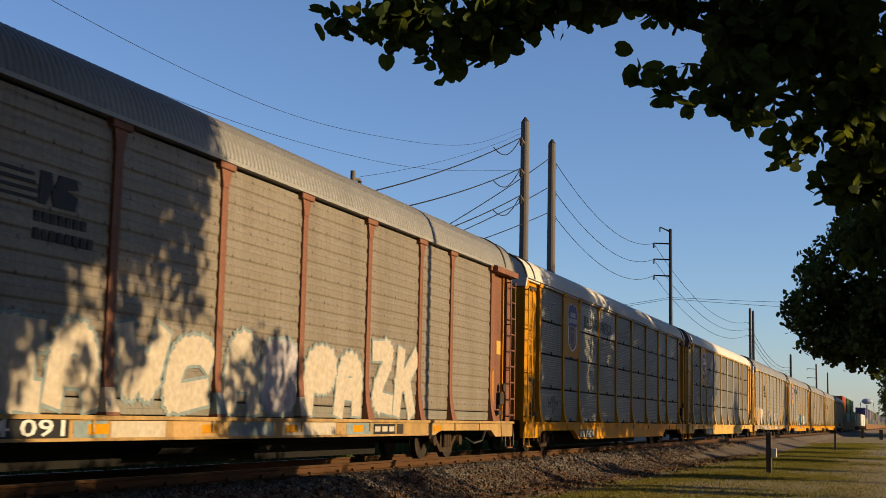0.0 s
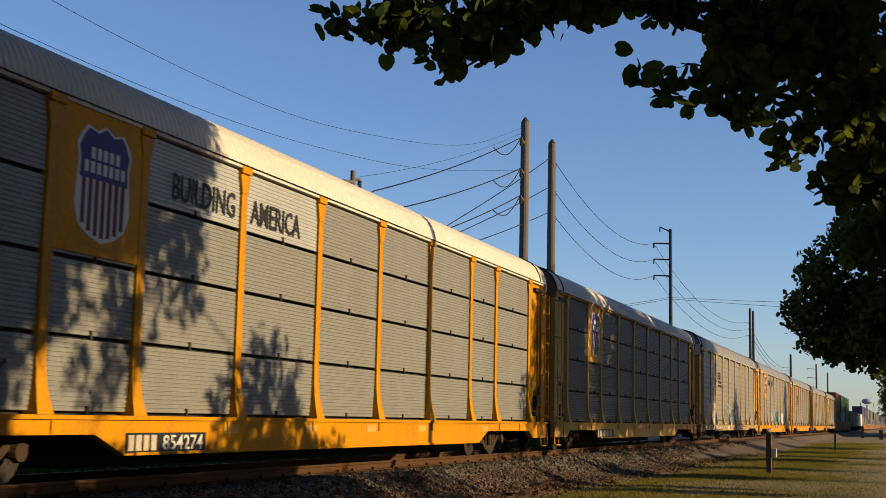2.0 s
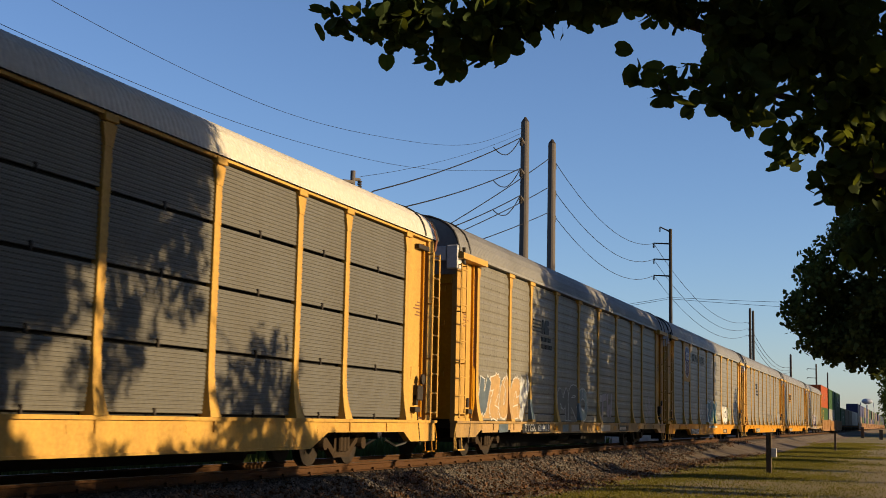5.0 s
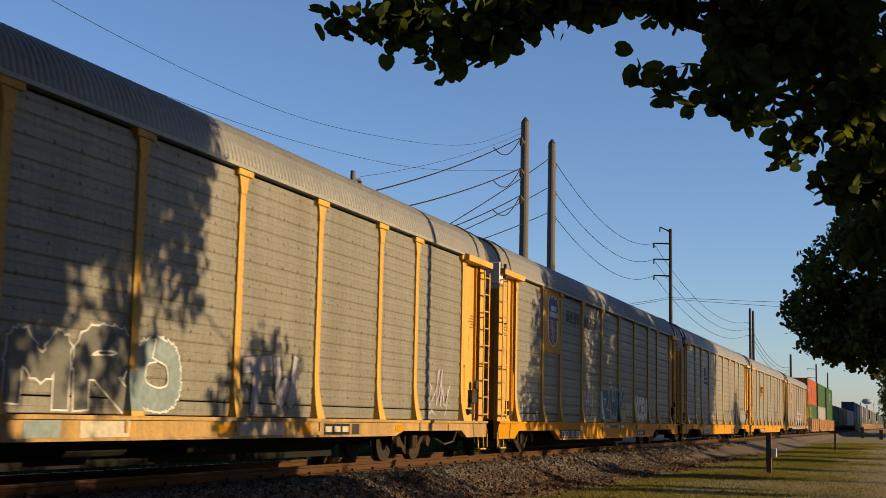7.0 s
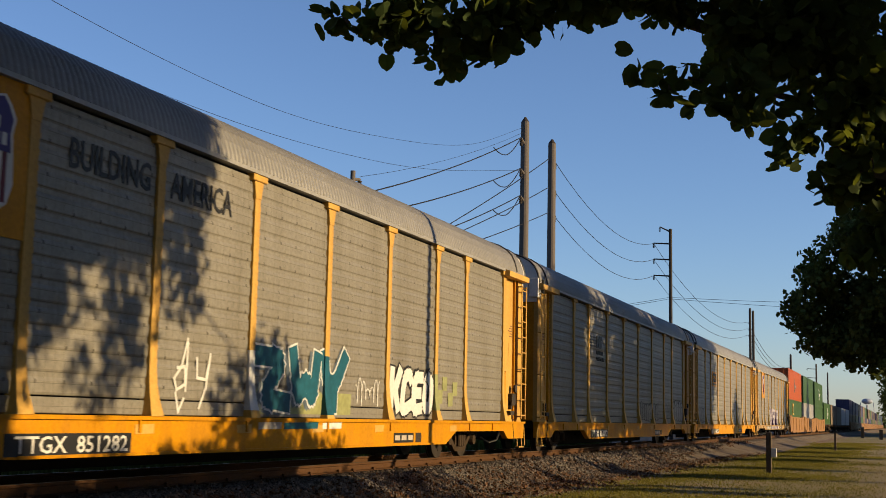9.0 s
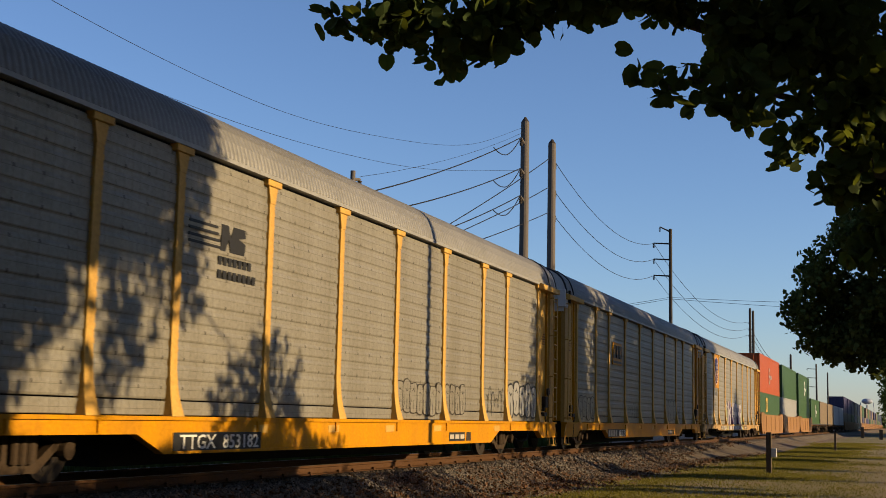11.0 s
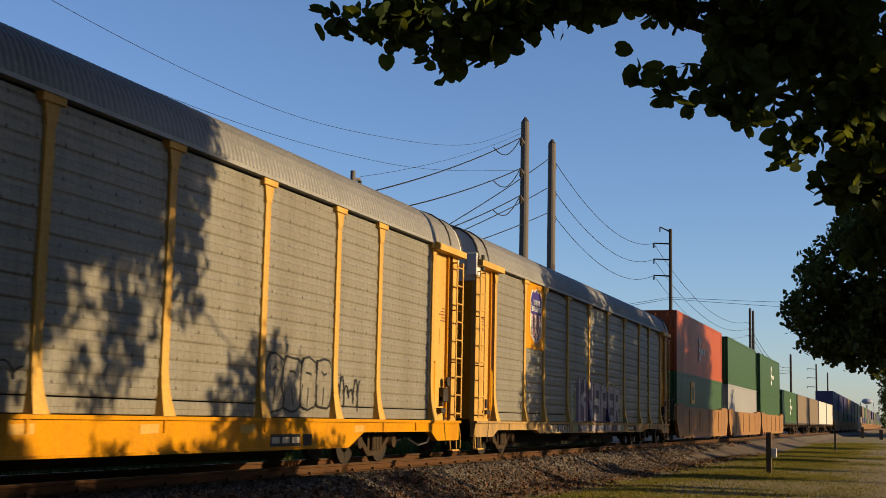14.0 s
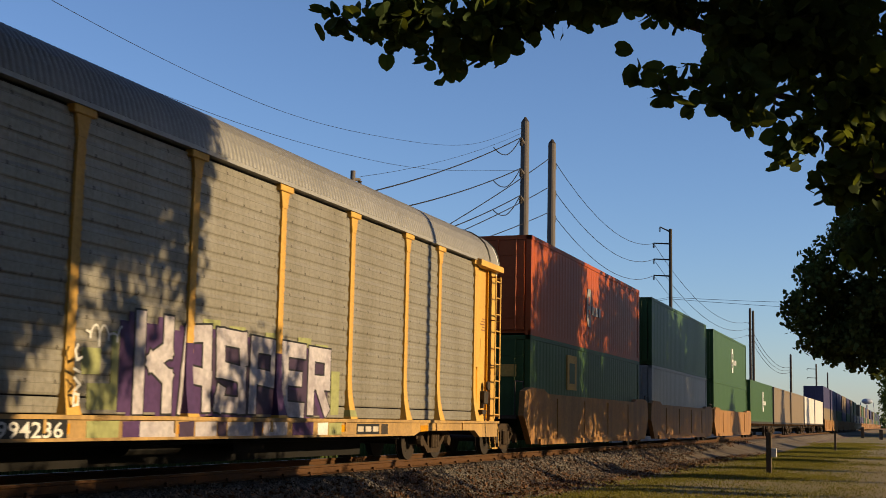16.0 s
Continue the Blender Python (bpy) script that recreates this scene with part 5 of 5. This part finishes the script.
def wire(pts, r=0.02, sag=0.0, name="overhead_wire"):
    """A hanging wire through the given points, rounded where it has more than two."""
    pts = [Vector(p) for p in pts]
    ext = [pts[0] * 2 - pts[1]] + pts + [pts[-1] * 2 - pts[-2]]
    path = []
    for a, p, q, b in zip(ext, ext[1:], ext[2:], ext[3:]):
        for i in range(13):
            t = i / 12
            if len(pts) > 3:
                v = 0.5 * (2 * p + (q - a) * t + (2 * a - 5 * p + 4 * q - b) * t ** 2 + (3 * p - a - 3 * q + b) * t ** 3)
            else:
                v = p.lerp(q, t)
            v.z -= sag * 4 * t * (1 - t)
            path.append(v)
    path = [path[0]] + [b for a, b in zip(path, path[1:]) if (b - a).length > 1e-3]
    bm = B()
    rings = []
    for k, p in enumerate(path):
        d = (path[min(k + 1, len(path) - 1)] - path[max(k - 1, 0)]).normalized()
        side = d.cross(Vector((0, 0, 1))).normalized()
        up = side.cross(d)
        rings.append([bm.verts.new(p + (side * math.cos(a) + up * math.sin(a)) * r) for a in (0, 1.257, 2.513, 3.770, 5.027)])
    for a, b in zip(rings, rings[1:]):
        for k in range(5):
            bm.faces.new((a[k], a[(k + 1) % 5], b[(k + 1) % 5], b[k]))
    bm.faces.new(rings[0])
    bm.faces.new(rings[-1][::-1])
    return tagged(part(name, bm, WIRE), "thin dark overhead power line", "wire", "overhead wires")


utility_pole(61.9, 18, 16.2, 0.27, "tall grey utility pole with insulators beside the track", [(15.0, -0.7, 0.2), (13.4, -0.7, 0.2), (12.0, -0.7, 0.2)])
utility_pole(67.3, 18, 16.2, 0.27, "tall grey utility pole with insulators beside the track", [(15.1, 0.7, 0.2), (13.5, 0.7, 0.2), (12.1, 0.7, 0.2)])
utility_pole(106.0, 18, 17.1, 0.17, "tall dark utility pole with three side arms", [(15.83, 1.42, 0.1), (14.48, 1.42, 0.1), (13.1, 1.42, 0.1), (16.85, 0.9, 0.45)], wood=DARKPOLE, across=True)
utility_pole(165.5, 18, 15.6, 0.19, "tall dark utility pole in the distance", wood=DARKPOLE)
utility_pole(169.0, 18, 15.6, 0.19, "tall dark utility pole in the distance", wood=DARKPOLE)
utility_pole(228.0, 18, 12.9, 0.22, "tall dark utility pole in the distance", wood=DARKPOLE)
utility_pole(298.0, 18, 14.5, 0.22, "tall dark utility pole in the distance", [(13.5, 2, 0.1), (11.5, 2, 0.1), (9.5, 2, 0.1)], wood=DARKPOLE, across=True)
utility_pole(344.0, 18, 14.4, 0.22, "tall dark utility pole in the distance", wood=DARKPOLE)
utility_pole(40.3, 18, 9.5, 0.11, "short wooden utility pole with a small crossarm", [(9.1, -0.8, -0.1), (9.2, 0.6, 0.1)])
utility_pole(26.95, -2.3, 11.0, 0.13, "slim wooden pole on the verge")
for z, e, f in ((15.2, 9.11, 9.31), (13.6, 8.28, 8.74), (12.2, 6.8, 8.12)):
    wire([(61.1, 18, z), (42.2, 18, e), (34, 18, e - 2.6)], 0.027, 0.22)
    wire([(66.6, 18, z), (51, 18, f), (40, 18, f - 3.8)], 0.024, 0.08)
    bm_pts = [(61.1, 18, z), (58.8, 18, z - 1.35), (56.6, 18, z - 1.45)]
    wire(bm_pts, 0.024, 0.12)
for z0, z1, z2 in ((15.3, 15.1, 15.9), (13.6, 13.7, 14.55), (12.2, 12.4, 13.17)):
    wire([(68.0, 18, z0), (106, 19.42, z2)], 0.019, 1.5)
    wire([(106, 19.42, z2), (163, 18, z1 * 0.6 + 4.6)], 0.02, 2.2)
    wire([(163, 18, z1 * 0.6 + 4.6), (228, 18, z1 * 0.3 + 6.4)], 0.03, 2.0)
wire([(14, 18, 11.0), (23.2, 18, 10.19), (34.06, 18, 10.28), (44, 18, 11.45), (53.03, 18, 13.15), (61.6, 18, 15.85)], 0.0075, 0.0)
wire([(14, 18, 9.4), (21.6, 18, 9.12), (31.0, 18, 9.28), (40, 18, 10.0), (48.7, 18, 11.16), (61.6, 18, 13.6)], 0.0075, 0.0)
wire([(40.9, 18, 9.4), (61.6, 18, 15.6)], 0.008, 0.3)
wire([(105.84, 40, 9.6), (105.84, 18.1, 11.3), (105.84, -22, 10.6)], 0.016, 0.5)
wire([(106.16, 40, 9.2), (106.16, 18.1, 11.2), (106.16, -22, 9.3)], 0.016, 0.45)


# ---- verge, crossing and distance ----
def marker_post(x, y, h, w, lean, label, plate=False):
    p = empty("marker_post", pose(x, y, terrain_z(x, y) - 0.05, 0, lean, 0))
    bm = box(B(), -w / 2, w / 2, -w / 2, w / 2, 0, h, 0.012)
    part("post_shaft", bm, POST, p)
    if plate:
        part("sign_plate", box(B(), -0.10, 0.02, -0.26, -0.085, h * 0.42, h * 0.42 + 0.30, 0.01), WHITE, p, "small white box")
    return tagged(p, label, "post")


marker_post(44.3, 4.25, 1.42, 0.17, 0, "short weathered wooden post in the grass with a small plate", True)
marker_post(88.0, 4.2, 1.25, 0.13, 4, "short leaning wooden post in the grass")
marker_post(187, 5.3, 1.6, 0.45, 0, "short dark post beside the crossing road")
marker_post(171, 2.6, 1.3, 0.45, 0, "short dark post beside the crossing road")
road = part("crossing_road", box(B(), 232, 246, -300, 300, -0.75, -0.60), ROADM)
tagged(road, "pale asphalt crossing road", "road", kind="structure")
tw = empty("water_tower", pose(1100, 27.0, -0.7))
bm = B()
bmesh.ops.create_uvsphere(bm, u_segments=24, v_segments=12, radius=1, matrix=Matrix.Translation((0, 0, 22)) @ Matrix.Diagonal((4.4, 4.4, 2.3, 1)))
part("tank", bm, TANK, tw)
bm = B()
for k in range(6):
    a = k * 1.047
    rod(bm, (7 * math.cos(a), 7 * math.sin(a), 0), (5.8 * math.cos(a), 5.8 * math.sin(a), 21), 0.25, 0.25, 8)
rod(bm, (0, 0, 0), (0, 0, 19), 0.8, 0.8, 10)
part("tower_leg", bm, TANK, tw)
tagged(tw, "pale water tower far off on the horizon", "water tower")


def far_wood(label, x0, x1, y0, y1, h, n, seed):
    rng = random.Random(seed)
    vs, fs = [], []
    for k in range(n):
        px, py = rng.uniform(x0, x1), rng.uniform(y0, y1)
        hh = h * (0.6 + 0.4 * noise.noise((py * 0.03, px * 0.02, seed)) + 0.25 * rng.random())
        z = -0.7 + hh * rng.random() ** 0.7
        r = h * 0.12 * rng.uniform(0.5, 1.3)
        o = len(vs)
        q = Euler((rng.random() * 6, rng.random() * 6, rng.random() * 6)).to_matrix()
        for a in ((r, 0, 0), (-r * 0.6, r, 0), (-r * 0.6, -r, 0), (0, 0, r)):
            w = q @ Vector(a)
            vs.append((px + w.x, py + w.y, z + w.z))
        fs += [(o, o + 1, o + 3), (o + 1, o + 2, o + 3), (o + 2, o, o + 3), (o, o + 2, o + 1)]
    me = bpy.data.meshes.new("far_woods")
    me.from_pydata(vs, [], fs)
    me.materials.append(LEAF_FAR)
    return tagged(new("far_woods", me), label, "trees", kind="stuff")


far_wood("dark distant trees along the horizon", 900, 1000, -500, 700, 11, 9000, 3)
far_wood("dark trees beyond the crossing road", 270, 330, -40, -1.5, 13, 5000, 4)
# these stand out of view, added only to shade the far wagons
far_wood("unseen trees added to shade the far end of the train", 205, 340, -15, -6.5, 12, 6000, 6)


# ---- lettering, emblems and paint on the wagons ----
for c in (c1, c2, c4, c7):
    shield(c, 5.57, 3.86, 1.22, 1.56, (4.59, 6.45, 2.92, 4.80))
for o in c1.children:
    if o.name.startswith("panel"):
        v = o.data.vertices[0].co
        if 6.5 < v.x < 12.1 and v.z > 3.7:
            o.material_slots[0].link = "OBJECT"
            o.material_slots[0].material = PANEL_CLEAN
for c in (c1, c4):
    letters("BUILDING", 1.83, 0.40, BLACK, c, 7.27, 3.97, -1.515)
    letters("AMERICA", 1.79, 0.40, BLACK, c, 9.62, 3.97, -1.515)
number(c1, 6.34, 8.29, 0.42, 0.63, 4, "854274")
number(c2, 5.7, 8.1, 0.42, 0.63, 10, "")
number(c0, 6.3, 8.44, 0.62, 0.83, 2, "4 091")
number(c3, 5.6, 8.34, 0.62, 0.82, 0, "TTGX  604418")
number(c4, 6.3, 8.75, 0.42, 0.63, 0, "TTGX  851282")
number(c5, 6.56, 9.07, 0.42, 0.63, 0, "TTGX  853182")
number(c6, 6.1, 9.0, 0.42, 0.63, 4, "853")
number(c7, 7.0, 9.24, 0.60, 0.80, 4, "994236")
for c, z in ((c0, 0.60), (c3, 0.60), (c4, 0.42), (c5, 0.42), (c6, 0.42), (c7, 0.60)):
    plate(c, 18.2, 19.3, z, z + 0.2)
    part("test_plate", box(B(), 19.42, 19.75, -1.607, -1.598, z, z + 0.2), STEEL, c)
for c in CARS:
    for k, x in enumerate((8.9, 11.6, 14.2, 16.9, 21.2)):
        rect(c, x + 0.1 * k, x + 0.45 + 0.1 * k, 0.64, 0.78, YELLOW if c in (c0, c3, c7) else PALE, -1.601)
dress(c0, {"sill"}, DUSTY)
dress(c3, {"sill"}, DUSTY)
dress(c7, {"sill"}, DUSTY)
dress(c2, {"sill"}, PALE)
dress(c2, {"eave_rail"}, PALE)
# striped railway mark
for c in (c0, c3, c5):
    for i in range(4):
        part("logo_stripe", box(B(), 6.82, 7.75 - 0.03 * i, -1.516, -1.500, 3.44 + 0.1 * i, 3.48 + 0.1 * i), BLACK, c)
    part("logo_mark", prism(B(), [(7.75, 3.42), (7.9, 3.42), (8.0, 3.62), (8.05, 3.42), (8.5, 3.42), (8.54, 3.6), (8.3, 3.66), (8.54, 3.7), (8.5, 3.83), (8.15, 3.83), (8.05, 3.65), (7.98, 3.83), (7.78, 3.83)], 1, -1.516, -1.500), BLACK, c)
    for i in range(7):
        part("mark_bar", box(B(), 7.70 + i * 0.155, 7.81 + i * 0.155, -1.516, -1.500, 3.2, 3.33), BLACK, c)
    for i in range(8):
        part("mark_bar", box(B(), 7.70 + i * 0.155, 7.81 + i * 0.155, -1.516, -1.500, 2.99, 3.12), BLACK, c)
# brown car: faded cream and pale blue letters
lettering(c0, ("comb", "arch_bar"), 6.9, 9.22, 0.93, 2.05, PINK, CYAN, 1, 0.0, 0.19, 0.05)
lettering(c0, ("wave", "hook"), 9.5, 12.05, 0.93, 2.1, PINK, CYAN, 2, 0.1, 0.20, 0.05)
lettering(c0, ("arch_bar", "snake"), 12.4, 14.9, 0.93, 2.25, [PINK, CHALK], CYAN, 3, 0.0, 0.20, 0.05)
lettering(c0, ("flag", "arch_bar"), 15.2, 17.8, 0.92, 2.2, PINK, CYAN, 14, 0.1, 0.21, 0.04)
lettering(c0, ("bolt", "stem_arms"), 18.1, 20.7, 0.92, 2.45, PINK, CYAN, 5, 0.12, 0.20, 0.04)
for x0, x1, m in ((8.6, 9.3, CYAN), (9.4, 10.7, PINK), (10.9, 12.2, TAN), (12.5, 14.0, CYAN), (14.3, 16.4, PINK), (16.9, 18.1, CYAN)):
    rect(c0, x0, x1, 0.585, 0.82, m, -1.6005)
for x, m in ((9.35, PINK), (12.2, CYAN), (15.04, PINK)):
    over_posts(c0, x - 0.1, x + 0.1, 0.93, 1.25, m)
scrawl(c1, 2.74, 3.89, 1.1, 1.7, BLACK, 3, 0.03, 5)
rect(c3, 1.9, 6.1, 0.95, 1.75, TAN, -1.507)
lettering(c3, ("wave", "bolt", "ring", "hook", "fork"), 1.9, 6.35, 0.92, 2.05, [SLATE, TAN, TAN, TAN, WHITE], WHITE, 7, 0.25, 0.16, 0.03)
over_posts(c3, 4.4, 4.6, 0.95, 1.8, TAN)
over_posts(c3, 6.4, 6.6, 0.95, 1.5, CYAN)
for x0, x1, m in ((2.0, 3.3, TAN), (3.4, 4.2, SLATE), (4.4, 5.4, TAN), (9.9, 10.6, CYAN), (11, 12.1, PINK), (15.1, 16.6, PINK)):
    rect(c3, x0, x1, 0.60, 0.82, m, -1.6015)
lettering(c3, ("zigzag", "flag_leg", "ring"), 9.6, 13.5, 0.93, 2.05, [PANEL_DARK, PANEL_DARK, CYAN], WHITE, 9, 0.0, 0.15, 0.025)
over_posts(c3, 12.1, 12.3, 0.95, 1.5, CYAN)
lettering(c3, ("tee", "wave"), 15.25, 17.3, 0.93, 1.9, CHALK, PANEL_DARK, 10, 0.0, 0.12, 0.03)
spray(c3, (((0.0, 0.55), (0.1, 0.75), (0.22, 0.6), (0.12, 0.42), (0.05, 0.3), (0.15, 0.2), (0.42, 0.55), (0.55, 1.0), (0.48, 0.95), (0.42, 0.2), (0.55, 0.5), (0.66, 1.0), (0.6, 0.2), (0.7, 0.6), (0.74, 0.25), (0.82, 0.2), (1.0, 0.7)), ((0.93, 0.65), (0.86, 0.1), (0.78, -0.02)), ((0.1, 0.0), (0.25, 0.1), (0.4, 0.0))), 23.55, 25.1, 1.0, 2.0, 0.022, CHALK)
# teal piece
rect(c4, 12.4, 16.2, 0.95, 1.35, LIME, -1.507)
lettering(c4, ("bolt", "wave", "fork"), 12.35, 16.05, 0.93, 2.1, TEAL, WHITE, 22, 0.0, 0.16, 0.035, SLATE, -0.02)
over_posts(c4, 12.1, 12.3, 1.0, 1.95, WHITE)
over_posts(c4, 15.0, 15.1, 0.95, 2.0, TEAL)
for x0, x1, m in ((12.4, 13.2, PINK), (13.3, 14.6, TEAL), (14.8, 15.6, WHITE)):
    rect(c4, x0, x1, 0.70, 0.82, m, -1.6015)
spray(c4, (((0.35, 1.0), (0.22, 0.62), (0.05, 0.45), (0.12, 0.3), (0.32, 0.38), (0.30, 0.62), (0.12, 0.6)), ((0.36, 0.95), (0.34, 0.3)), ((0.6, 0.75), (0.62, 0.48), (0.85, 0.46), (0.95, 0.82), (0.86, 0.35), (0.7, 0.06)), ((0.1, 0.25), (0.18, 0.0), (0.3, 0.18))), 9.9, 11.0, 0.95, 2.0, 0.024, WHITE)

scrawl(c4, 16.4, 17.6, 1.1, 1.7, WHITE, 6, 0.014, 6)
lettering(c4, ("stem_arms", "hook", "comb", "ring"), 18.1, 20.65, 0.98, 1.98, WHITE, BLACK, 12, 0.08, 0.125, 0.04, None, -0.02)
over_posts(c4, 20.7, 20.9, 1.1, 1.9, LIME)
for x, z in ((21.0, 1.25), (21.3, 1.55), (21.7, 1.2), (22.0, 1.45)):
    rect(c4, x, x + 0.3, z, z + 0.32, LIME, -1.507)
throw_up(c5, 15.15, 17.85, 0.96, 1.7, 7, PANEL, STEEL, 2, 0.012)
throw_up(c5, 18.1, 19.5, 0.98, 1.75, 4, PANEL, STEEL, 7, 0.012)
throw_up(c5, 23.0, 25.75, 0.95, 1.95, 5, C_SILVER, BLACK, 31, 0.024)
scrawl(c5, 21.2, 22.6, 0.95, 1.8, BLACK, 12, 0.014, 5)
lp = part("logo_board", box(B(), 7.1, 8.65, -1.53, -1.50, 2.98, 3.78), YELLOW, c6, "yellow plate with a dark block mark")
for i in range(3):
    part("logo_mark", box(B(), 7.22 + i * 0.48, 7.58 + i * 0.48, -1.536, -1.529, 3.22, 3.68, 0.02), BLACK, lp)
    part("logo_mark", box(B(), 7.36 + i * 0.48, 7.46 + i * 0.48, -1.540, -1.535, 3.36, 3.54), YELLOW, lp)
part("logo_mark", box(B(), 7.15, 8.6, -1.536, -1.529, 3.04, 3.12), BLACK, lp)
throw_up(c6, 2.1, 4.25, 0.96, 1.75, 4, PANEL, BLACK, 5, 0.014)
scrawl(c6, 2.2, 4.3, 1.0, 1.4, BLACK, 9, 0.016, 7)
scrawl(c6, 9.9, 12.0, 0.98, 1.75, BLACK, 15, 0.014, 6)
throw_up(c6, 18.15, 20.65, 0.95, 2.0, 4, PANEL, BLACK, 21, 0.02)
scrawl(c6, 20.95, 22.0, 1.0, 1.7, BLACK, 25, 0.02, 5)


rect(c7, 10.3, 10.55, 0.95, 2.0, LIME, -1.504)
rect(c7, 17.2, 17.55, 0.95, 1.75, LIME, -1.504)
rect(c7, 9.65, 10.05, 1.4, 1.75, LIME, -1.504)
rect(c7, 9.8, 10.3, 0.95, 1.3, LIME, -1.504)
spray(c7, (((0.3, 1), (0, 0.9), (0.3, 0.75), (1, 0.8)), ((0, 0.6), (0.9, 0.55)), ((0.1, 0.45), (0.9, 0.35), (0.2, 0.25)), ((0.1, 0.2), (0.8, 0.18), (0.8, 0.02), (0.1, 0.0), (0.1, 0.2))), 9.28, 9.42, 1.0, 1.75, 0.018, WHITE, -1.675)
for x, h in ((12.6, 2.35), (13.4, 2.3), (14.6, 2.28), (15.8, 2.28), (16.5, 2.2)):
    rect(c7, x, x + 0.5, 2.0, h, LIME, -1.504)
rng = random.Random(41)
for form, x, w, top in (("stem_block", 10.75, 1.1, 2.28), ("arch_bar", 12.0, 0.92, 2.24), ("snake", 13.02, 0.96, 2.20), ("flag", 14.1, 0.95, 2.17), ("comb", 15.18, 0.93, 2.14), ("flag_leg", 16.24, 0.88, 2.11)):
    rect(c7, x - 0.28, x + w * 0.92, 0.93, top - 0.12, PURPLE if x < 13 else PLUM, -1.5065)
    painted_form(c7, form, x, 0.93, w, top - 0.93, CHALK, BLACK, 0.125, 0.03, rng, 0.0, PURPLE, False)
over_posts(c7, 12.1, 12.3, 0.93, 1.95, PURPLE)
over_posts(c7, 15.0, 15.1, 0.93, 1.95, PURPLE)

over_posts(c7, 17.9, 18.0, 0.93, 1.05, LIME)
for x0, x1, m in ((9.7, 10.4, LIME), (10.5, 10.9, PURPLE), (10.9, 11.8, CHALK), (11.9, 12.3, PLUM), (12.35, 12.95, CHALK), (13.0, 13.25, PLUM), (13.3, 14.1, CHALK), (14.15, 14.4, PLUM), (14.45, 15.3, CHALK), (15.5, 16.3, PURPLE), (16.5, 16.9, WHITE), (16.95, 17.5, LIME)):
    rect(c7, x0, x1, 0.585, 0.82, m, -1.6015)
scrawl(c7, 9.7, 10.5, 1.75, 2.1, WHITE, 17, 0.016, 4)


# ---- what moves ----
TIMES = sorted([0.0, 1 / 30, 0.1] + [0.5 * i for i in range(1, 32)] + [9.2, 11.3, 12.1, 12.2, 12.3, 12.4] + [15.9, 16 - 1 / 30, 16.0])


def run(t):
    """How far the train has gone: an even pace, a little ahead from ten seconds on, and a short check just after twelve."""
    ahead = min(1, max(0, (t - 9.2) / 2.1)) if t < 12.25 else 0.0
    return SPEED * t + 0.45 * ahead


def motions():
    for thing, x0 in MOVERS:
        m = thing.matrix_basis
        y, z = m.translation.y, m.translation.z
        walk(thing, [(t, pose(x0 - run(t), y, z)) for t in TIMES])
    # the wheels turn as they roll; all wheelsets at one end of a bogie share one set of keys
    spin = {}
    for ob in list(bpy.data.objects):
        if not ob.name.startswith("wheelset"):
            continue
        side = ob.location.x > 0
        if side not in spin:
            x = ob.location.x
            walk(ob, [(i / 30, pose(x, 0, 0.42, 0, -math.degrees(SPEED / 30 * i / 0.42) % 360, 0)) for i in range(481)])
            spin[side] = ob.animation_data.action
        else:
            ob.rotation_mode = "QUATERNION"
            keys = ob.animation_data_create()
            keys.action = spin[side]
            keys.action_slot = spin[side].slots[0]


motions()
